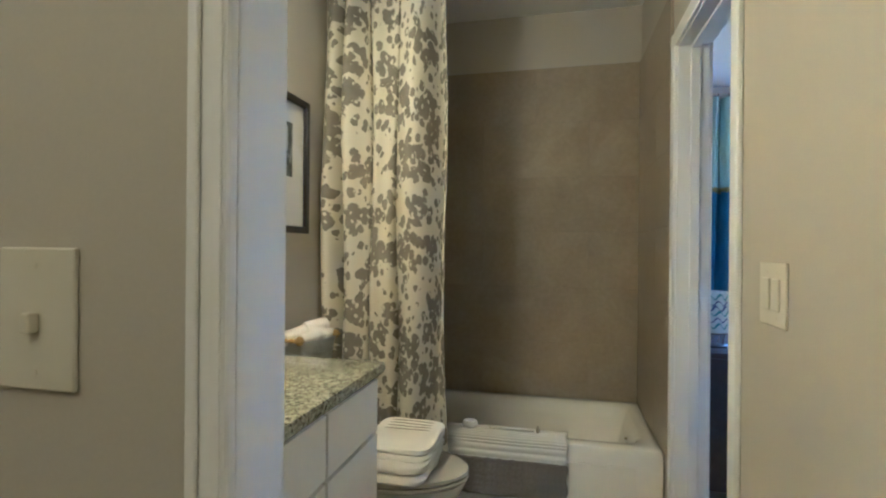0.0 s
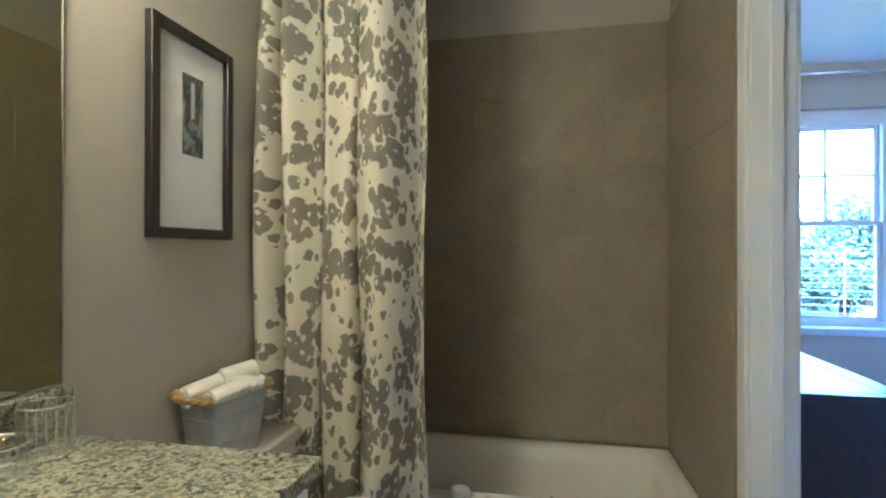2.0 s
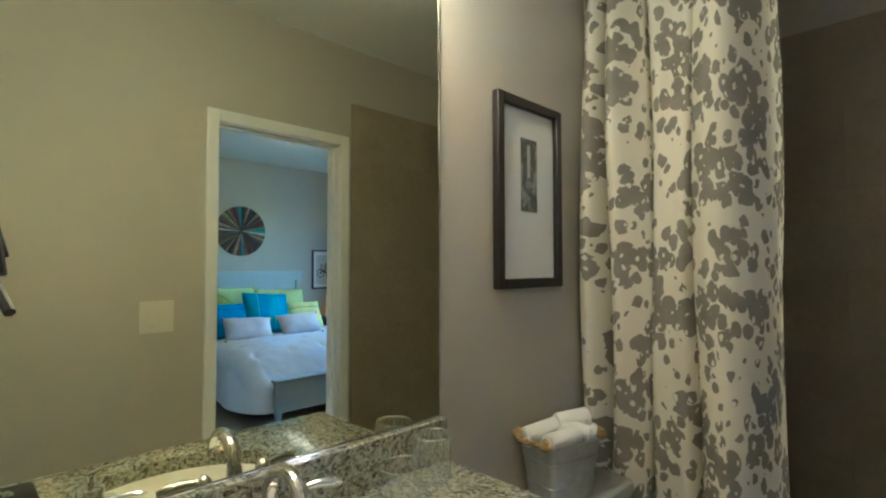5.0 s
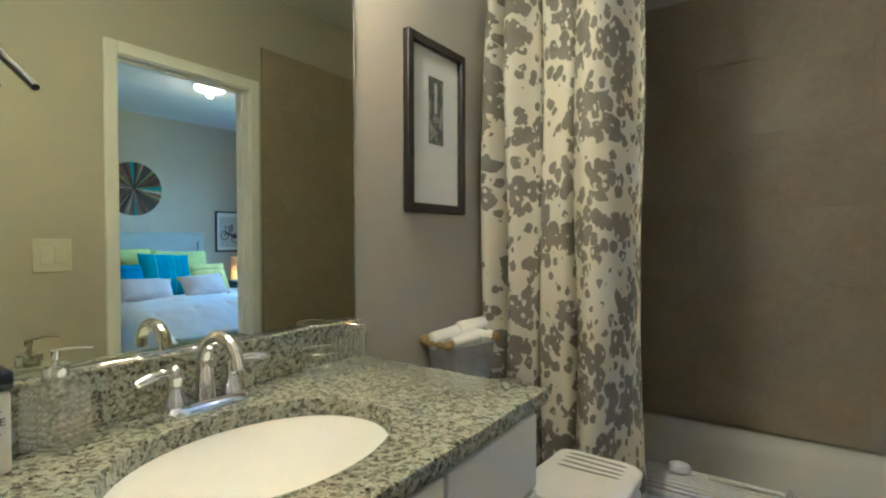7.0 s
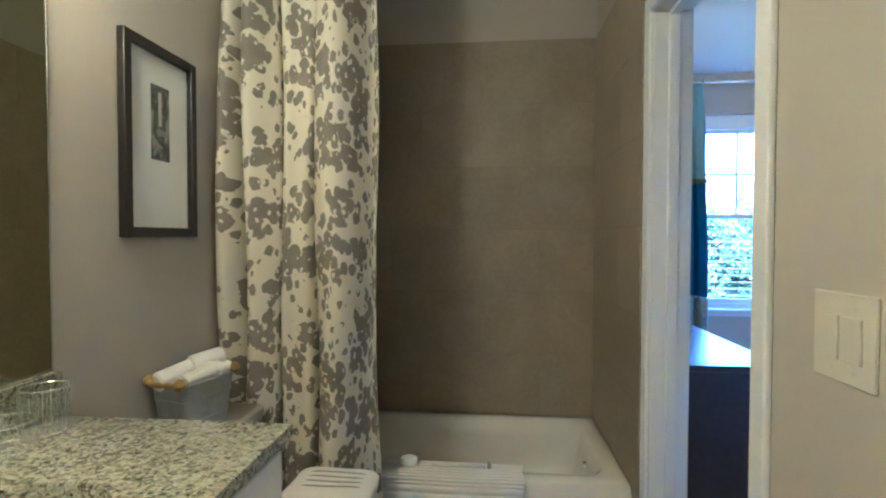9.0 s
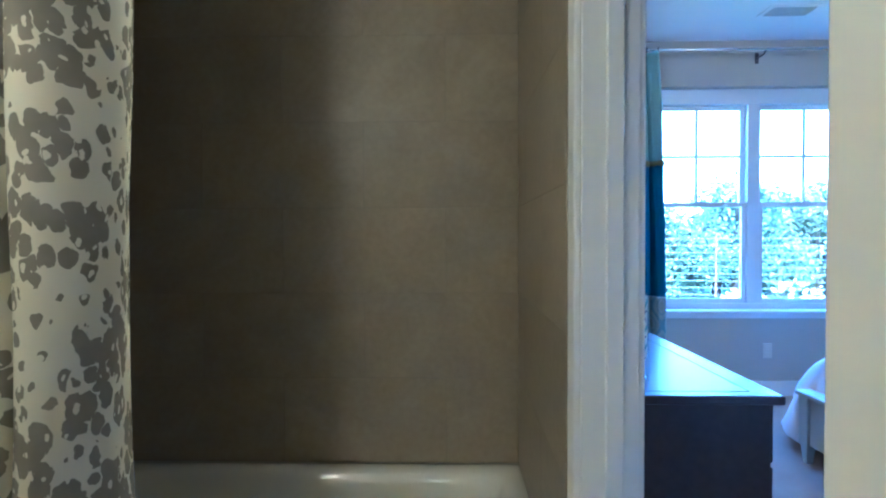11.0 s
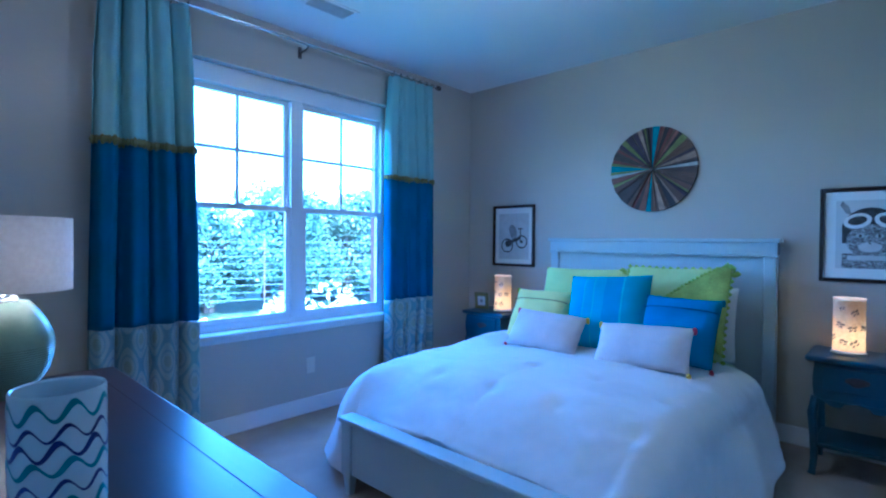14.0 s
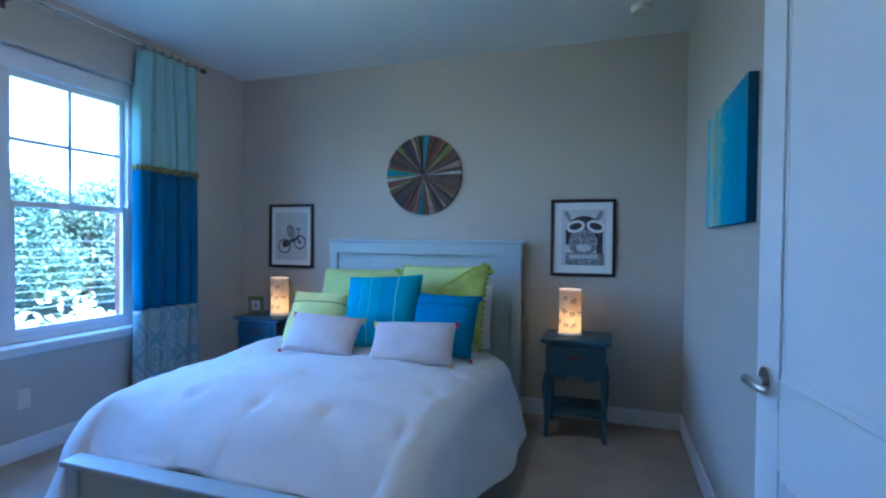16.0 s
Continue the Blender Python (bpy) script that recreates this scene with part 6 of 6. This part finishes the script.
part("lever", tube([md @ Vector(p) for p in ((DW - 0.055, 0.083, 0.983), (DW - 0.09, 0.085, 0.984), (DW - 0.125, 0.081, 0.981), (DW - 0.142, 0.074, 0.979))], 0.009, 12, radii=[0.011, 0.010, 0.009, 0.007]), nickel, hdl, smooth=True)
for z in (0.25, 1.0, 1.8):
    on_door("hinge", (-0.006, 0.008, z), (0.0005, 0.03, z + 0.09), 0.001, nickel)

# dresser
DX1, DYA, DYB, DT = 1.085, 2.775, 4.335, 0.748
dre = thing("dresser", (0.75, 3.45, 0), "long dark espresso wooden dresser with inlaid top", "dresser")
part("top", box((BX + 0.017, DYA, DT - 0.028), (DX1, DYB, DT), 0.007), espresso, dre)
part("inlay", box((DX1 - 0.082, DYA + 0.05, DT + 0.0002), (DX1 - 0.0808, DYB - 0.05, DT + 0.0009)), gap_dark, dre)
part("inlay", box((BX + 0.05, DYA + 0.047, DT + 0.0002), (DX1 - 0.0809, DYA + 0.0482, DT + 0.0009)), gap_dark, dre)
part("case", box((BX + 0.02, DYA + 0.022, 0.075), (DX1 - 0.03, DYB - 0.022, DT - 0.0285), 0.004), espresso, dre)
for col in range(3):
    for row in range(3):
        y0 = DYA + 0.04 + col * 0.498
        z0 = 0.10 + row * 0.215
        d = part("drawer", box((DX1 - 0.0295, y0, z0), (DX1 - 0.012, y0 + 0.483, z0 + 0.20), 0.004), espresso, dre)
        part("knob", tube([(DX1 - 0.0115, y0 + 0.24, z0 + 0.1), (DX1 + 0.012, y0 + 0.24, z0 + 0.1)], 0.012, 12, radii=[0.007, 0.014]), pewter, d, smooth=True)
for y in (DYA + 0.03, DYB - 0.09):
    for x in (BX + 0.03, DX1 - 0.09):
        part("foot", box((x, y, 0), (x + 0.055, y + 0.06, 0.0745), 0.004), espresso, dre)

# dresser lamp
LX, LY = 0.73, 4.14
lm = thing("table_lamp", (LX, LY, DT), "round celadon ceramic lamp with white drum shade on the dresser", "lamp")
prof = [(0.075, DT + 0.001), (0.078, DT + 0.012)]
for k in range(40):
    t = k / 39
    prof.append((0.136 * math.sin(math.pi * (0.16 + 0.70 * t)) ** 0.8, DT + 0.013 + 0.293 * t))
    prof.append((prof[-1][0] - 0.0016, prof[-1][1] + 0.0034))
part("body", lathe(LX, LY, prof, 44), celadon, lm, smooth=True)
part("neck", lathe(LX, LY, [(0.036, DT + 0.028 + 0.283), (0.040, DT + 0.028 + 0.287), (0.034, DT + 0.028 + 0.300), (0.024, DT + 0.028 + 0.306), (0.028, DT + 0.028 + 0.312), (0.018, DT + 0.028 + 0.322), (0.010, DT + 0.028 + 0.335), (0.008, DT + 0.028 + 0.40)], 24), chrome, lm, "clear and chrome neck", True)
Z0, Z1, R0 = DT + 0.345, DT + 0.585, 0.183
part("shade", loft([oval(LX, LY, r, r, z, 56) for r, z in ((R0, Z0), (R0, Z1), (R0 - 0.003, Z1), (R0 - 0.003, Z0), (R0, Z0))]), drum_white, lm, "white linen drum shade", True)
for k in range(3):
    a = 2.1 * k
    part("spider", tube([(LX, LY, Z0 + 0.08), (LX + (R0 - 0.004) * math.cos(a), LY + (R0 - 0.004) * math.sin(a), Z0 + 0.08)], 0.002, 6), nickel, lm)

# candle holder with painted waves
HX, HY, HR = 0.683, 2.975, 0.064
hu = thing("candle_holder", (HX, HY, DT), "milk-glass hurricane with blue and teal painted waves on a dark stand", "candle holder")
HB = DT + 0.073
part("glass", loft([oval(HX, HY, r, r, z, 56) for r, z in ((HR - 0.004, HB), (HR, HB + 0.004), (HR, HB + 0.206), (HR - 0.002, HB + 0.209), (HR - 0.005, HB + 0.206), (HR - 0.005, HB + 0.008))], True, True), frost, hu, "white frosted glass cylinder", True)
for mt_, amp, zc, ph, fat in ((teal_ink, 0.0125, 0.182, 0.3, 0.0060), (navy_ink, 0.0105, 0.150, 1.4, 0.0038), (navy_ink, 0.0115, 0.124, 2.9, 0.0055), (teal_ink, 0.0095, 0.098, 0.6, 0.0058), (navy_ink, 0.0105, 0.066, 1.9, 0.0038),
                              (teal_ink, 0.0115, 0.036, 0.9, 0.0060)):
    lo, hi = [], []
    for i in range(241):
        a = 2 * math.pi * i / 240
        c0 = zc + amp * math.sin(8 * a + ph) + 0.002 * math.sin(3 * a)
        wd = fat * (0.45 + 0.9 * (0.5 + 0.5 * math.sin(8 * a + ph + 1.2)) ** 2)
        lo.append((HX + (HR + 0.0008) * math.cos(a), HY + (HR + 0.0008) * math.sin(a), HB + c0 - wd))
        hi.append((HX + (HR + 0.0008) * math.cos(a), HY + (HR + 0.0008) * math.sin(a), HB + c0 + wd))
    part("painted_wave", loft([lo, hi], close=False), mt_, hu)
part("stand", lathe(HX, HY, [(0.060, DT + 0.001), (0.062, DT + 0.008), (0.045, DT + 0.014)], 28), pewter, hu, smooth=True)
for k in range(4):
    a = math.pi / 4 + k * math.pi / 2
    part("strut", tube([(HX + 0.042 * math.cos(a), HY + 0.042 * math.sin(a), DT + 0.006), (HX + 0.052 * math.cos(a), HY + 0.052 * math.sin(a), DT + 0.074)], 0.006, 8), nickel, hu)
part("tray", lathe(HX, HY, [(0.056, DT + 0.068), (0.058, DT + 0.0725)], 28), pewter, hu)

# curtain rod and curtains
RY, RZ = 5.065, 2.632
rd = thing("curtain_rod", (2.45, RY, RZ), "pewter curtain rod with ring finials over the window", "curtain rod")
part("bar", tube([(1.10, RY, RZ), (3.72, RY, RZ)], 0.011, 14), nickel, rd, smooth=True)
for x, s in ((1.10, -1), (3.72, 1)):
    part("finial", tube([(x, RY, RZ), (x + s * 0.012, RY, RZ), (x + s * 0.022, RY, RZ), (x + s * 0.03, RY, RZ), (x + s * 0.05, RY, RZ)], 0.02, 16, radii=[0.012, 0.02, 0.012, 0.022, 0.018]), pewter, rd, smooth=True)
for x in (1.14, 2.43, 3.68):
    bk = part("bracket", tube([(x, RY, RZ - 0.013), (x, RY + 0.03, RZ - 0.03), (x, YN - 0.004, RZ - 0.03)], 0.006, 8), pewter, rd)
    part("rose", box((x - 0.014, YN - 0.006, RZ - 0.07), (x + 0.014, YN - 0.0005, RZ + 0.012), 0.002), pewter, bk)


def drape(x0, x1, folds, seed, label):
    root = thing("window_curtain", ((x0 + x1) / 2, RY, RZ), label, "curtain", "curtains at the window")

    def at(za, zb, grow):
        def q(u, v):
            z = za + (zb - za) * v
            sway = 1 + 0.04 * (2.6 - z)
            ph = folds * 2 * math.pi * u + seed + 0.30 * math.sin(2.2 * z + 3 * u) + 0.9 * math.sin(5.1 * u + seed) * min(1.0, 0.35 + (2.62 - z) * 0.5)
            xc = (x0 + x1) / 2
            x = xc + (x0 - xc + (x1 - x0) * u) * (0.90 + 0.10 * min(1, (2.62 - z) / 0.4)) * sway + 0.012 * math.cos(ph)
            dp = 0.034 + 0.012 * math.sin(7 * u + seed) + 0.006 * math.sin(1.7 * z + 9 * u)
            crease = 0.008 * math.sin(2.7 * ph + 1.3 * z) + 0.004 * noise.noise(Vector((14 * u, 3.0 * z, seed)))
            return (x, RY + 0.004 + (dp + grow) * math.sin(ph) + crease, z)
        return q
    for nm, za, zb, mt_, lab in (("upper_panel", RZ - 0.02, 1.79, aqua_cloth, "pale aqua upper band"), ("middle_panel", 1.788, 0.785, blue_cloth, "deep blue middle band"), ("lower_panel", 0.783, 0.012, trellis, "trellis-print lower band")):
        ob = part(nm, grid(at(za, zb, 0.0), 130, 24, lambda u, v: (u * 1.0, za + (zb - za) * v)), mt_, root, lab, True)
        thick(ob, 0.003)
    edge = at(1.79, 1.79, 0.0)
    trim_ = bmesh.new()
    for k in range(60):
        p = edge(k / 59, 0)
        g = 1.0 + 0.45 * math.sin(k * 2.4) * math.sin(k * 0.7 + seed)
        lathe(p[0] + 0.002 * math.sin(k * 5.0), p[1] - 0.008, [(0.004, p[2] + 0.014 * g), (0.010 * g, p[2] + 0.003), (0.012 * g, p[2] - 0.010), (0.005, p[2] - 0.026 * g)], 6, trim_)
    part("tassel_trim", trim_, tassel_olive, root, "olive tassel trim")
    for k in range(folds + 2):
        x = x0 + 0.03 + (x1 - x0 - 0.06) * k / (folds + 1)
        part("ring", tube(arc(lambda t: (x + 0.004 * math.sin(2 * math.pi * t), RY + 0.021 * math.cos(2 * math.pi * t), RZ - 0.004 + 0.021 * math.sin(2 * math.pi * t)), 18), 0.0028, 6), pewter, root)


drape(1.165, 1.660, 4, 0.4, "aqua and deep blue banded curtain with trellis hem")
drape(3.185, 3.695, 5, 1.7, "aqua and deep blue banded curtain with trellis hem")

# small fittings
vt = thing("ceiling_vent", (2.34, 4.67, CM), "white slatted ceiling air register", "vent")
part("plate", box((2.17, 4.59, CM - 0.008), (2.51, 4.75, CM - 0.0005), 0.003), ceiling_paint, vt)
for k in range(9):
    y = 4.61 + 0.0145 * k
    part("slat", box((2.20, y, CM - 0.014), (2.48, y + 0.006, CM - 0.0085), 0.001), ink_light, vt)
sd = thing("smoke_detector", (3.87, 1.79, CM), "white round smoke detector on the ceiling", "smoke detector")
part("shell", lathe(3.87, 1.79, [(0.068, CM - 0.0005), (0.068, CM - 0.012), (0.058, CM - 0.036), (0.0, CM - 0.040)], 32), plate_white, sd, smooth=True)
ol = thing("wall_outlet", (2.53, YN, 0.345), "white duplex outlet below the window", "outlet")
part("plate", box((2.495, YN - 0.006, 0.29), (2.565, YN - 0.0005, 0.405), 0.002), plate_white, ol)
for z in (0.322, 0.372):
    part("socket", box((2.514, YN - 0.0085, z - 0.014), (2.546, YN - 0.0062, z + 0.014), 0.002), plate_white, ol)
fl = thing("ceiling_light", (2.63, 3.375, CM), "round opal flush ceiling light, switched on", "ceiling light")
part("base", lathe(2.63, 3.375, [(0.15, CM - 0.0005), (0.15, CM - 0.02)], 36), nickel, fl)
part("diffuser", lathe(2.63, 3.375, [(0.145, CM - 0.021), (0.138, CM - 0.04), (0.10, CM - 0.055), (0.0, CM - 0.060)], 36, caps=False), opal_glow, fl, smooth=True)
